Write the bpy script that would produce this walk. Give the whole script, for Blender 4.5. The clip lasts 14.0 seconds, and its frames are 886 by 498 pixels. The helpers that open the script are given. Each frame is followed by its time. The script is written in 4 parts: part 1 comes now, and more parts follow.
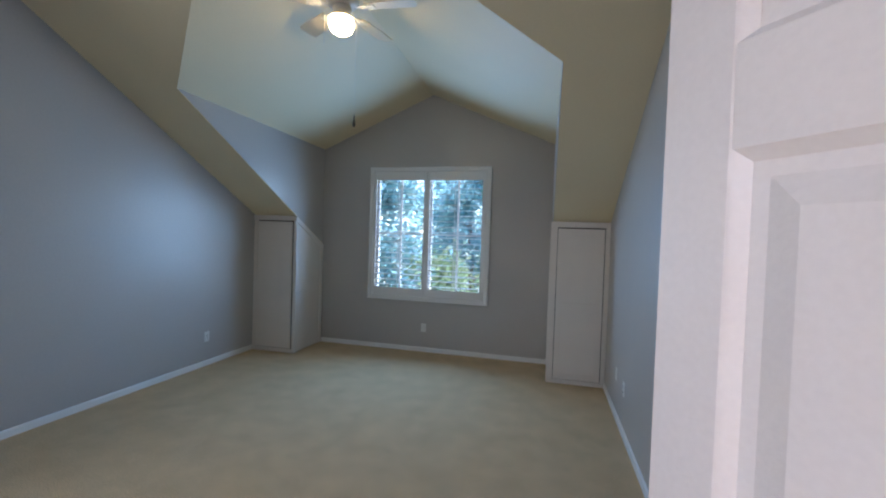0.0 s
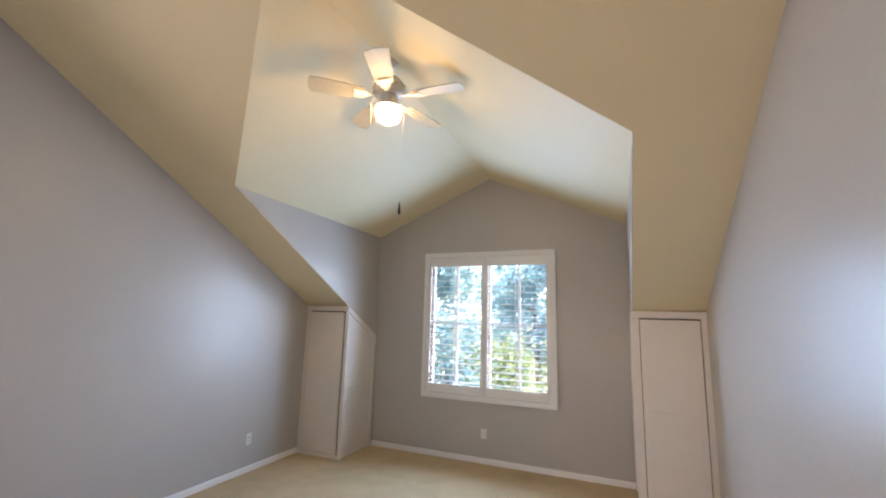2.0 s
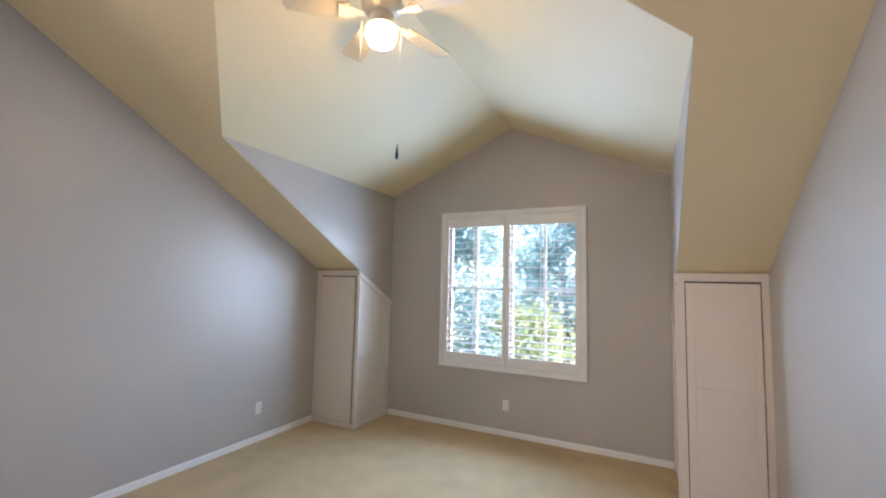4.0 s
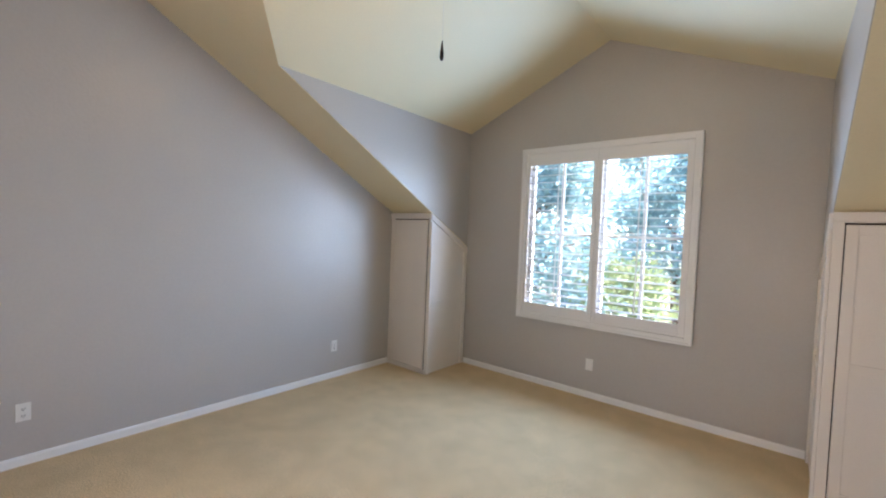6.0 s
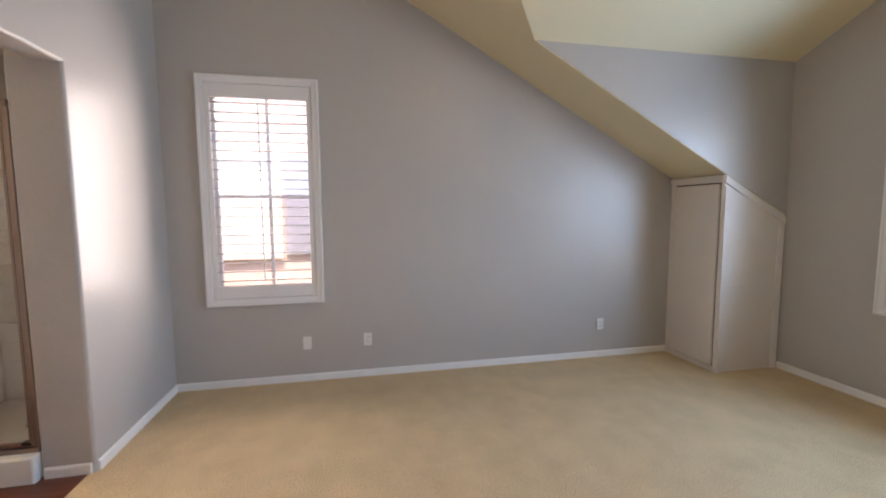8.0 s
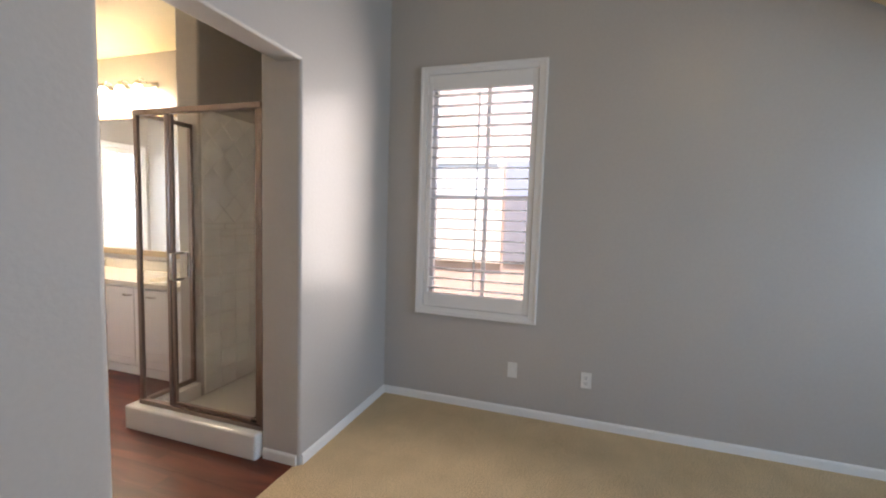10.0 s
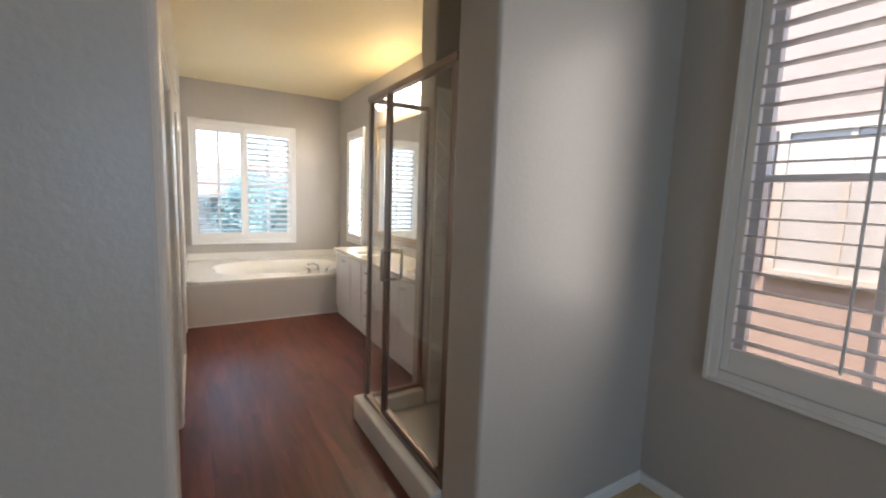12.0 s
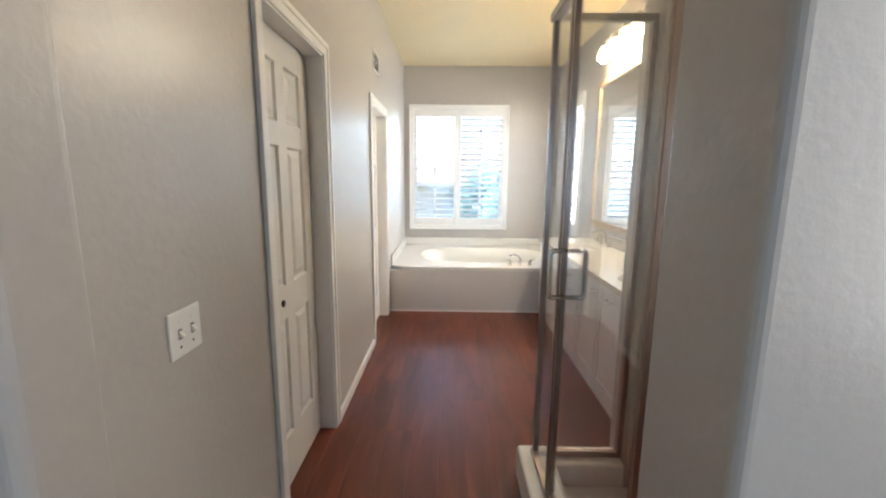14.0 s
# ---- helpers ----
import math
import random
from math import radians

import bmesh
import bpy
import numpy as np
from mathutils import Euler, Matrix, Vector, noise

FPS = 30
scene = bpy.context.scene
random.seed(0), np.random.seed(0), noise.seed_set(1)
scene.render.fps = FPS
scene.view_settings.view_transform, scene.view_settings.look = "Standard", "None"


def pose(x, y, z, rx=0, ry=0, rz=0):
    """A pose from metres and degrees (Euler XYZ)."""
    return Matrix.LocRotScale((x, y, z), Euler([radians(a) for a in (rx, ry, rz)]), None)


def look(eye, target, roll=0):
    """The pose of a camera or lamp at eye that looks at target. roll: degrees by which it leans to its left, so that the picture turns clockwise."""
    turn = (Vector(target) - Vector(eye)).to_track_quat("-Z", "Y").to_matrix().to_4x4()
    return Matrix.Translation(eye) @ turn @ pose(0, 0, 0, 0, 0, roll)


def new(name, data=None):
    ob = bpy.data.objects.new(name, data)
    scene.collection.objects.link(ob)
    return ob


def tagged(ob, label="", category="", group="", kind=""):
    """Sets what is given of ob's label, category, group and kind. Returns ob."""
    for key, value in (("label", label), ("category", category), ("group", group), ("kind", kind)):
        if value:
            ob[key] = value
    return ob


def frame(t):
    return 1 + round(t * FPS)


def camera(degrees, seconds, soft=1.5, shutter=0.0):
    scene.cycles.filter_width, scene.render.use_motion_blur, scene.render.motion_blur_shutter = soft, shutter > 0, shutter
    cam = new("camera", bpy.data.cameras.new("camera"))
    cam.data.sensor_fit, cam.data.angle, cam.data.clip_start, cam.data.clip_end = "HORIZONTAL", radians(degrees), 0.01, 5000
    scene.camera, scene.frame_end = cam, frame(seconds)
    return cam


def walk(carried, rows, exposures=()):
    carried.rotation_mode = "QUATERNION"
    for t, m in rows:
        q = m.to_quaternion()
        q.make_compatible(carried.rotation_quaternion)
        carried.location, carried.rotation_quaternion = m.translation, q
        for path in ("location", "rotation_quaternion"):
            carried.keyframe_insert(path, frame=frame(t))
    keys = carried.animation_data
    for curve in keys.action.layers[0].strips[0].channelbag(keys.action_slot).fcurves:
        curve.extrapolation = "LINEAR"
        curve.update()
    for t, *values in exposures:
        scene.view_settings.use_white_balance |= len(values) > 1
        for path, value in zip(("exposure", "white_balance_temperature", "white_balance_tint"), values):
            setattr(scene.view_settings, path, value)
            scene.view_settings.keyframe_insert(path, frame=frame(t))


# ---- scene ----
cam = camera(93.8, 14.0, 2.1)
PATH = [
    (0, (3.836, -0.085, 1.587), (3.352, 1.857, 1.535), 1.9),
    (0.5, (3.868, 0.067, 1.604), (3.237, 1.965, 1.6), 2.0),
    (1, (3.859, 0.183, 1.644), (3.15, 2.052, 1.71), 1.9),
    (1.5, (3.817, 0.277, 1.661), (3.08, 2.128, 1.839), 1.7),
    (2, (3.777, 0.328, 1.697), (3.008, 2.145, 2.027), 1.6),
    (4.5, (3.701, 0.894, 1.679), (2.771, 2.662, 1.78), 1.6),
    (5, (3.71, 0.968, 1.627), (2.734, 2.713, 1.668), 1.8),
    (5.5, (3.67, 1.121, 1.619), (2.604, 2.813, 1.601), 2.1),
    (6, (3.696, 1.275, 1.585), (2.418, 2.813, 1.515), 2.3),
    (6.5, (3.727, 1.432, 1.57), (2.166, 2.672, 1.418), 2.4),
    (7, (3.793, 1.53, 1.558), (1.997, 2.386, 1.352), 1.3),
    (7.5, (3.787, 1.541, 1.539), (1.89, 2.139, 1.329), 0.0),
    (8, (3.772, 1.516, 1.501), (1.822, 1.922, 1.322), -0.3),
    (10.5, (2.798, 1.447, 1.486), (1.012, 0.567, 1.293), 1.7),
    (11, (2.519, 1.377, 1.472), (0.894, 0.232, 1.249), 1.1),
    (11.5, (2.292, 1.296, 1.48), (0.924, -0.146, 1.253), 1.4),
    (12, (2.059, 1.232, 1.505), (1.032, -0.467, 1.261), 2.1),
    (12.5, (1.913, 1.158, 1.48), (1.197, -0.69, 1.213), 1.5),
    (13, (1.747, 0.929, 1.452), (1.248, -0.982, 1.142), 1.0),
    (13.5, (1.63, 0.723, 1.434), (1.416, -1.237, 1.096), 0.4),
    (14, (1.514, 0.519, 1.444), (1.544, -1.453, 1.113), 0.5),
]
EXPOSURES = [(0.0, 2.6, 5350, 10), (0.8, 3.2, 6450, 16), (2.0, 3.5, 6850, 22), (6.0, 3.6, 6600, 20), (7.0, 3.35, 6900, 22), (8.2, 3.4, 6950, 22), (10.5, 2.95, 6750, 14), (12.2, 2.25, 6750, 12), (13.0, 2.45, 6550, 10), (14.0, 2.65, 6250, 9)]
SKY, SUN = 0.15, 3.0
WATTS = (6.0, 2.2, 1.1, 9.0, 4.2)
FAN_LAMP, BATH_LAMP = 5.4, 4.5
ENTRY_TURN = 127.0
walk(cam, [(t, look(e, a, r)) for t, e, a, r in PATH], EXPOSURES)

# ---- light ----
world = bpy.data.worlds.new("sky_world")
scene.world = world
world.use_nodes = True
wn = world.node_tree.nodes
sky = wn.new("ShaderNodeTexSky")
sky.sky_type, sky.sun_disc = "NISHITA", False
sky.sun_elevation, sky.sun_rotation = radians(68), radians(86)
world.node_tree.links.new(sky.outputs[0], wn["Background"].inputs[0])
wn["Background"].inputs[1].default_value = SKY

sun = new("sun", bpy.data.lights.new("sun", "SUN"))
sun.data.energy, sun.data.angle, sun.data.color = SUN, radians(0.5), (1.0, 0.94, 0.85)
sun.matrix_world = look((7, 0.5, 18), (0, 0, 0))


def opening_light(m, width, height, watts, color, spread=148):
    """A lamp standing in for the light that enters at an opening."""
    lamp = new("opening_light", bpy.data.lights.new("opening_light", "AREA"))
    lamp.data.shape, lamp.data.size, lamp.data.size_y = "RECTANGLE", width, height
    lamp.data.energy, lamp.data.color, lamp.data.spread = watts, color, radians(spread)
    lamp.matrix_world = m


BLUE = (0.36, 0.64, 1.0)
opening_light(pose(2.235, 5.375, 1.625, -90, 0, 0), 1.48, 1.48, WATTS[0], BLUE)
opening_light(pose(0.056, 0.75, 1.66, 90, 0, -90), 0.74, 1.52, WATTS[1], (1.0, 0.96, 0.92))
opening_light(pose(1.397, -5.67, 1.60, 90, 0, 0), 1.14, 1.38, WATTS[2], BLUE)
opening_light(pose(-0.18, -4.69, 1.62, 90, 0, -90), 0.50, 1.36, WATTS[3], (0.9, 0.95, 1.0))
# Warm lamp added at the unseen landing's opening, to brighten the entry door.
opening_light(pose(3.475, -2.06, 1.425, 90, 0, 0), 1.80, 2.0, WATTS[4], (1.0, 0.57, 0.36), 180)


# ---- materials ----
def material(name, color, rough=0.5, metal=0.0, grain=0.0, scale=200.0, bump=0.0, stain=0.0, stain_scale=2.0, spec=0.5, random_tone=0.0, tint=None):
    """A painted or plain surface with fine relief, slow stains and, where asked, a tone that varies piece by piece."""
    m = bpy.data.materials.new(name)
    m.use_nodes = True
    n, l = m.node_tree.nodes, m.node_tree.links
    b = n["Principled BSDF"]
    b.inputs["Roughness"].default_value = rough
    b.inputs["Metallic"].default_value = metal
    b.inputs["Specular IOR Level"].default_value = spec
    co = n.new("ShaderNodeTexCoord")
    fine = n.new("ShaderNodeTexNoise")
    fine.inputs["Scale"].default_value, fine.inputs["Detail"].default_value = scale, 4
    slow = n.new("ShaderNodeTexNoise")
    slow.inputs["Scale"].default_value, slow.inputs["Detail"].default_value = stain_scale, 5
    l.new(co.outputs["Object"], fine.inputs["Vector"])
    l.new(co.outputs["Object"], slow.inputs["Vector"])
    last = None
    for tex, amount in ((fine, grain), (slow, stain)):
        if amount:
            mix = n.new("ShaderNodeMix")
            mix.data_type, mix.blend_type = "RGBA", "MIX"
            ramp = n.new("ShaderNodeMapRange")
            ramp.inputs[1].default_value, ramp.inputs[2].default_value = 0.3, 0.7
            l.new(tex.outputs[0], ramp.inputs[0])
            l.new(ramp.outputs[0], mix.inputs[0])
            lo, hi = [[min(1, c * k) for c in (tint or (1, 1, 1))] for k in (1 - amount, 1 + amount)]
            if last is None:
                mix.inputs[6].default_value = (*[c * k for c, k in zip(color, lo)], 1)
                mix.inputs[7].default_value = (*[min(1, c * (1 + amount)) for c in color], 1)
            else:
                dark = n.new("ShaderNodeMix")
                dark.data_type, dark.blend_type = "RGBA", "MULTIPLY"
                dark.inputs[0].default_value = 1
                dark.inputs[7].default_value = (*[k for k in lo], 1)
                l.new(last, dark.inputs[6])
                l.new(dark.outputs[2], mix.inputs[6])
                l.new(last, mix.inputs[7])
            last = mix.outputs[2]
    if random_tone:
        info = n.new("ShaderNodeObjectInfo")
        hsv = n.new("ShaderNodeHueSaturation")
        r = n.new("ShaderNodeMapRange")
        r.inputs[3].default_value, r.inputs[4].default_value = 1 - random_tone, 1 + random_tone
        l.new(info.outputs["Random"], r.inputs[0])
        l.new(r.outputs[0], hsv.inputs["Value"])
        if last:
            l.new(last, hsv.inputs["Color"])
        else:
            hsv.inputs["Color"].default_value = (*color, 1)
        last = hsv.outputs[0]
    if last:
        l.new(last, b.inputs["Base Color"])
    else:
        b.inputs["Base Color"].default_value = (*color, 1)
    if bump:
        bp = n.new("ShaderNodeBump")
        bp.inputs["Strength"].default_value, bp.inputs["Distance"].default_value = 1.0, bump
        l.new(fine.outputs[0], bp.inputs["Height"])
        l.new(bp.outputs[0], b.inputs["Normal"])
    return m


def wood_material(name, dark, light, rough, stretch=(14, 0.9, 14), random_tone=0.25):
    """Boards with long streaks along y, each with a tone of its own."""
    m = material(name, dark, rough, spec=0.4)
    n, l = m.node_tree.nodes, m.node_tree.links
    b = n["Principled BSDF"]
    co, info = n.new("ShaderNodeTexCoord"), n.new("ShaderNodeObjectInfo")
    mp = n.new("ShaderNodeMapping")
    mp.inputs["Scale"].default_value = stretch
    shift = n.new("ShaderNodeVectorMath")
    shift.operation = "ADD"
    off = n.new("ShaderNodeMath")
    off.operation, off.inputs[1].default_value = "MULTIPLY", 37.0
    l.new(info.outputs["Random"], off.inputs[0])
    l.new(co.outputs["Object"], mp.inputs[0])
    l.new(mp.outputs[0], shift.inputs[0])
    l.new(off.outputs[0], shift.inputs[1])
    tex = n.new("ShaderNodeTexNoise")
    tex.inputs["Scale"].default_value, tex.inputs["Detail"].default_value, tex.inputs["Distortion"].default_value = 1.6, 8, 0.8
    l.new(shift.outputs[0], tex.inputs["Vector"])
    ramp = n.new("ShaderNodeValToRGB")
    ramp.color_ramp.elements[0].position, ramp.color_ramp.elements[1].position = 0.3, 0.72
    ramp.color_ramp.elements[0].color, ramp.color_ramp.elements[1].color = (*dark, 1), (*light, 1)
    l.new(tex.outputs[0], ramp.inputs[0])
    hsv, r = n.new("ShaderNodeHueSaturation"), n.new("ShaderNodeMapRange")
    r.inputs[3].default_value, r.inputs[4].default_value = 1 - random_tone, 1 + random_tone
    l.new(info.outputs["Random"], r.inputs[0])
    l.new(r.outputs[0], hsv.inputs["Value"])
    l.new(ramp.outputs[0], hsv.inputs["Color"])
    l.new(hsv.outputs[0], b.inputs["Base Color"])
    bp = n.new("ShaderNodeBump")
    bp.inputs["Distance"].default_value = 0.0006
    l.new(tex.outputs[0], bp.inputs["Height"])
    l.new(bp.outputs[0], b.inputs["Normal"])
    return m


def glass_material(name, tone=(1, 1, 1)):
    """A thin clear pane: clear straight through, glossy at a slant."""
    m = bpy.data.materials.new(name)
    m.use_nodes = True
    n, l = m.node_tree.nodes, m.node_tree.links
    n.clear()
    out, mix, fr = n.new("ShaderNodeOutputMaterial"), n.new("ShaderNodeMixShader"), n.new("ShaderNodeLayerWeight")
    power, gain = n.new("ShaderNodeMath"), n.new("ShaderNodeMath")
    power.operation, power.inputs[1].default_value = "POWER", 4.0
    gain.operation, gain.inputs[1].default_value, gain.inputs[2].default_value = "MULTIPLY_ADD", 0.8, 0.04
    fr.inputs[0].default_value = 0.5
    clear, gloss = n.new("ShaderNodeBsdfTransparent"), n.new("ShaderNodeBsdfGlossy")
    clear.inputs[0].default_value = (*tone, 1)
    gloss.inputs["Roughness"].default_value = 0.02
    l.new(fr.outputs["Facing"], power.inputs[0])
    l.new(power.outputs[0], gain.inputs[0])
    l.new(gain.outputs[0], mix.inputs[0])
    l.new(clear.outputs[0], mix.inputs[1])
    l.new(gloss.outputs[0], mix.inputs[2])
    l.new(mix.outputs[0], out.inputs[0])
    return m


def leaf_material(name, color, glow):
    """Thin leaves: a matt face, and sunlight that shows through them."""
    m = material(name, color, 0.55, grain=0.35, scale=3, stain=0.3, stain_scale=1)
    n, l = m.node_tree.nodes, m.node_tree.links
    thin, mix = n.new("ShaderNodeBsdfTranslucent"), n.new("ShaderNodeMixShader")
    thin.inputs[0].default_value, mix.inputs[0].default_value = (*glow, 1), 0.6
    l.new(n["Principled BSDF"].outputs[0], mix.inputs[1])
    l.new(thin.outputs[0], mix.inputs[2])
    l.new(mix.outputs[0], n["Material Output"].inputs[0])
    return m


def lamp_material(name, color, strength):
    m = bpy.data.materials.new(name)
    m.use_nodes = True
    b = m.node_tree.nodes["Principled BSDF"]
    b.inputs["Base Color"].default_value = (0.9, 0.88, 0.82, 1)
    b.inputs["Emission Color"].default_value = (*color, 1)
    b.inputs["Emission Strength"].default_value = strength
    return m


PAINT = material("wall_paint", (0.490, 0.462, 0.435), 0.34, grain=0.02, scale=46, bump=0.0011, stain=0.04, stain_scale=1.3)
CEIL = material("ceiling_paint", (0.82, 0.71, 0.47), 0.6, grain=0.02, scale=90, bump=0.0012, stain=0.03)
TRIM = material("white_trim_paint", (0.85, 0.84, 0.82), 0.35, grain=0.015, scale=120, bump=0.0002, stain=0.03, stain_scale=5)
CAB = material("cabinet_paint", (0.78, 0.73, 0.68), 0.4, grain=0.02, scale=120, bump=0.0003, stain=0.04, stain_scale=4)
SHUT = material("shutter_paint", (0.82, 0.81, 0.80), 0.4, grain=0.01, scale=100, stain=0.02)
DOORP = material("door_paint", (0.76, 0.74, 0.72), 0.38, grain=0.02, scale=160, bump=0.0004, stain=0.03, stain_scale=5)
CARPET = material("carpet_pile", (0.66, 0.50, 0.31), 0.95, grain=0.36, scale=150, bump=0.004, stain=0.15, stain_scale=4.5, spec=0.1)
WOOD = wood_material("floor_wood", (0.085, 0.020, 0.010), (0.195, 0.050, 0.024), 0.34, (7, 1.0, 7), 0.06)
SEAM = material("dark_seam", (0.02, 0.012, 0.01), 0.8, grain=0.1)
CHROME = material("brushed_nickel", (0.62, 0.60, 0.57), 0.24, metal=1.0, grain=0.05, scale=300)
BRONZE = material("shower_metal", (0.30, 0.24, 0.215), 0.3, metal=1.0, grain=0.06, scale=200)
DARK = material("dark_metal", (0.03, 0.025, 0.02), 0.4, metal=0.4)
PLATE = material("switch_plastic", (0.78, 0.77, 0.74), 0.4, grain=0.01)
SLOT = material("slot_black", (0.02, 0.02, 0.02), 0.6)
TILE = material("shower_tile", (0.93, 0.91, 0.88), 0.2, grain=0.03, scale=40, stain=0.05, stain_scale=9, random_tone=0.04)
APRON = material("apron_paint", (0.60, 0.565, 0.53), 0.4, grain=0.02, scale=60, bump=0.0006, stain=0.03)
GROUT = material("grout", (0.80, 0.76, 0.70), 0.85, grain=0.06, bump=0.0005)
ACRYL = material("tub_acrylic", (0.80, 0.78, 0.73), 0.16, grain=0.01, stain=0.02)
STONE = material("countertop_marble", (0.80, 0.74, 0.64), 0.18, grain=0.03, scale=60, stain=0.06, stain_scale=7)
VAN = material("vanity_paint", (0.85, 0.85, 0.87), 0.35, grain=0.01, stain=0.02)
FANW = material("fan_white", (0.80, 0.74, 0.62), 0.4, grain=0.02, stain=0.03)
BLADE = material("blade_cream", (0.66, 0.57, 0.40), 0.45, grain=0.05, scale=40, stain=0.05)
OAK = material("mirror_frame_oak", (0.46, 0.33, 0.18), 0.4, grain=0.12, scale=60)
GLASS = glass_material("clear_glass")
SCREEN = glass_material("insect_screen_mesh", (0.90, 0.85, 0.82))
SHGLASS = glass_material("shower_glass", (0.985, 0.99, 0.988))
MIRROR = material("mirror_silver", (0.92, 0.93, 0.93), 0.015, metal=1.0)
BULB = lamp_material("warm_globe", (1.0, 0.70, 0.33), FAN_LAMP)
FILAMENT = lamp_material("bright_bulb", (1.0, 0.88, 0.70), 85.0)
SHADE = lamp_material("warm_shade", (1.0, 0.76, 0.44), BATH_LAMP)
STUCCO = material("pink_stucco", (0.40, 0.31, 0.28), 0.9, grain=0.08, scale=40, bump=0.004, stain=0.08)
CREAM = material("cream_stucco", (0.50, 0.47, 0.43), 0.9, grain=0.06, scale=40, bump=0.004, stain=0.06)
ROOF = material("clay_roof", (0.30, 0.20, 0.16), 0.85, grain=0.2, scale=6, stain=0.2)
GREY = material("grey_shutter", (0.16, 0.17, 0.21), 0.6, grain=0.06)
BLIND = material("pale_blind", (0.48, 0.48, 0.48), 0.5, grain=0.05)
LEAF = leaf_material("leaf_green", (0.075, 0.12, 0.105), (0.42, 0.66, 0.72))
LEAF2 = leaf_material("leaf_yellow_green", (0.10, 0.12, 0.045), (0.38, 0.50, 0.28))
BARK = material("bark", (0.16, 0.11, 0.08), 0.9, grain=0.3, scale=12, bump=0.02)
GROUND = material("dry_lawn", (0.24, 0.23, 0.14), 0.95, grain=0.3, scale=2, stain=0.4, stain_scale=0.15)


# ---- mesh helpers ----
def bevel(bm, edges, r, n=2):
    bmesh.ops.bevel(bm, geom=list(edges), offset=r, segments=n, affect="EDGES", profile=0.5)


def box(x0, x1, y0, y1, z0, z1, r=0.0, n=2, bm=None):
    """A box, added to bm if given, with all its edges rounded by r."""
    own = bmesh.new() if bm is None or r else bm
    v = [own.verts.new((x, y, z)) for z in (z0, z1) for y in (y0, y1) for x in (x0, x1)]
    for f in ((0, 2, 3, 1), (4, 5, 7, 6), (0, 1, 5, 4), (2, 6, 7, 3), (0, 4, 6, 2), (1, 3, 7, 5)):
        own.faces.new([v[i] for i in f])
    if r:
        bevel(own, own.edges, r, n)
        if bm is not None:
            keep = bpy.data.meshes.new("scratch")
            own.to_mesh(keep)
            own.free()
            bm.from_mesh(keep)
            bpy.data.meshes.remove(keep)
            return bm
    return own


def prism(points, push):
    """A solid from a flat outline and the vector by which it is pushed."""
    bm = bmesh.new()
    a = [bm.verts.new(p) for p in points]
    b = [bm.verts.new(Vector(p) + Vector(push)) for p in points]
    bm.faces.new(a)
    bm.faces.new(b[::-1])
    for i in range(len(a)):
        j = (i + 1) % len(a)
        bm.faces.new((a[j], a[i], b[i], b[j]))
    bmesh.ops.recalc_face_normals(bm, faces=bm.faces)
    return bm


def lathe(profile, n=24, bm=None, at=(0, 0, 0)):
    """A body turned about z from (radius, height) pairs."""
    bm = bm or bmesh.new()
    rings = [[bm.verts.new((at[0] + r * math.cos(2 * math.pi * i / n), at[1] + r * math.sin(2 * math.pi * i / n), at[2] + z)) for i in range(n)] for r, z in profile]
    for a, b in zip(rings, rings[1:]):
        for i in range(n):
            bm.faces.new((a[i], a[(i + 1) % n], b[(i + 1) % n], b[i]))
    bm.faces.new(rings[0][::-1])
    bm.faces.new(rings[-1])
    for f in bm.faces:
        f.smooth = True
    bmesh.ops.recalc_face_normals(bm, faces=bm.faces)
    return bm


def tube(points, r, n=10):
    """A round bar along a line of points."""
    bm = bmesh.new()
    pts = [Vector(p) for p in points]
    rings = []
    for i, p in enumerate(pts):
        d = (pts[min(i + 1, len(pts) - 1)] - pts[max(i - 1, 0)]).normalized()
        a = d.orthogonal().normalized() if i == 0 else (prev - d * prev.dot(d)).normalized()
        prev = a
        c = d.cross(a)
        rr = r[i] if isinstance(r, (list, tuple)) else r
        rings.append([bm.verts.new(p + rr * (a * math.cos(2 * math.pi * k / n) + c * math.sin(2 * math.pi * k / n))) for k in range(n)])
    for a, b in zip(rings, rings[1:]):
        for k in range(n):
            bm.faces.new((a[k], a[(k + 1) % n], b[(k + 1) % n], b[k]))
    bm.faces.new(rings[0][::-1])
    bm.faces.new(rings[-1])
    for f in bm.faces:
        f.smooth = len(f.verts) == 4
    bmesh.ops.recalc_face_normals(bm, faces=bm.faces)
    return bm


def mesh_object(name, bm, mat):
    me = bpy.data.meshes.new(name)
    bm.to_mesh(me)
    bm.free()
    me.materials.append(mat)
    return new(name, me)


def part(name, bm, mat, parent, label=""):
    ob = mesh_object(name, bm, mat)
    ob.parent = parent
    return tagged(ob, label)


def piece(name, mesh, parent, at, turn=(0, 0, 0)):
    ob = new(name, mesh)
    ob.parent = parent
    ob.location, ob.rotation_euler = at, turn
    return ob


def setting(name, bm, mat, label, category):
    return tagged(mesh_object(name, bm, mat), label, category, kind="structure")


def thing(name, label, category, m=None, group="", kind=""):
    e = new(name)
    e.empty_display_size = 0.1
    e.matrix_basis = m or Matrix()
    return tagged(e, label, category, group, kind)


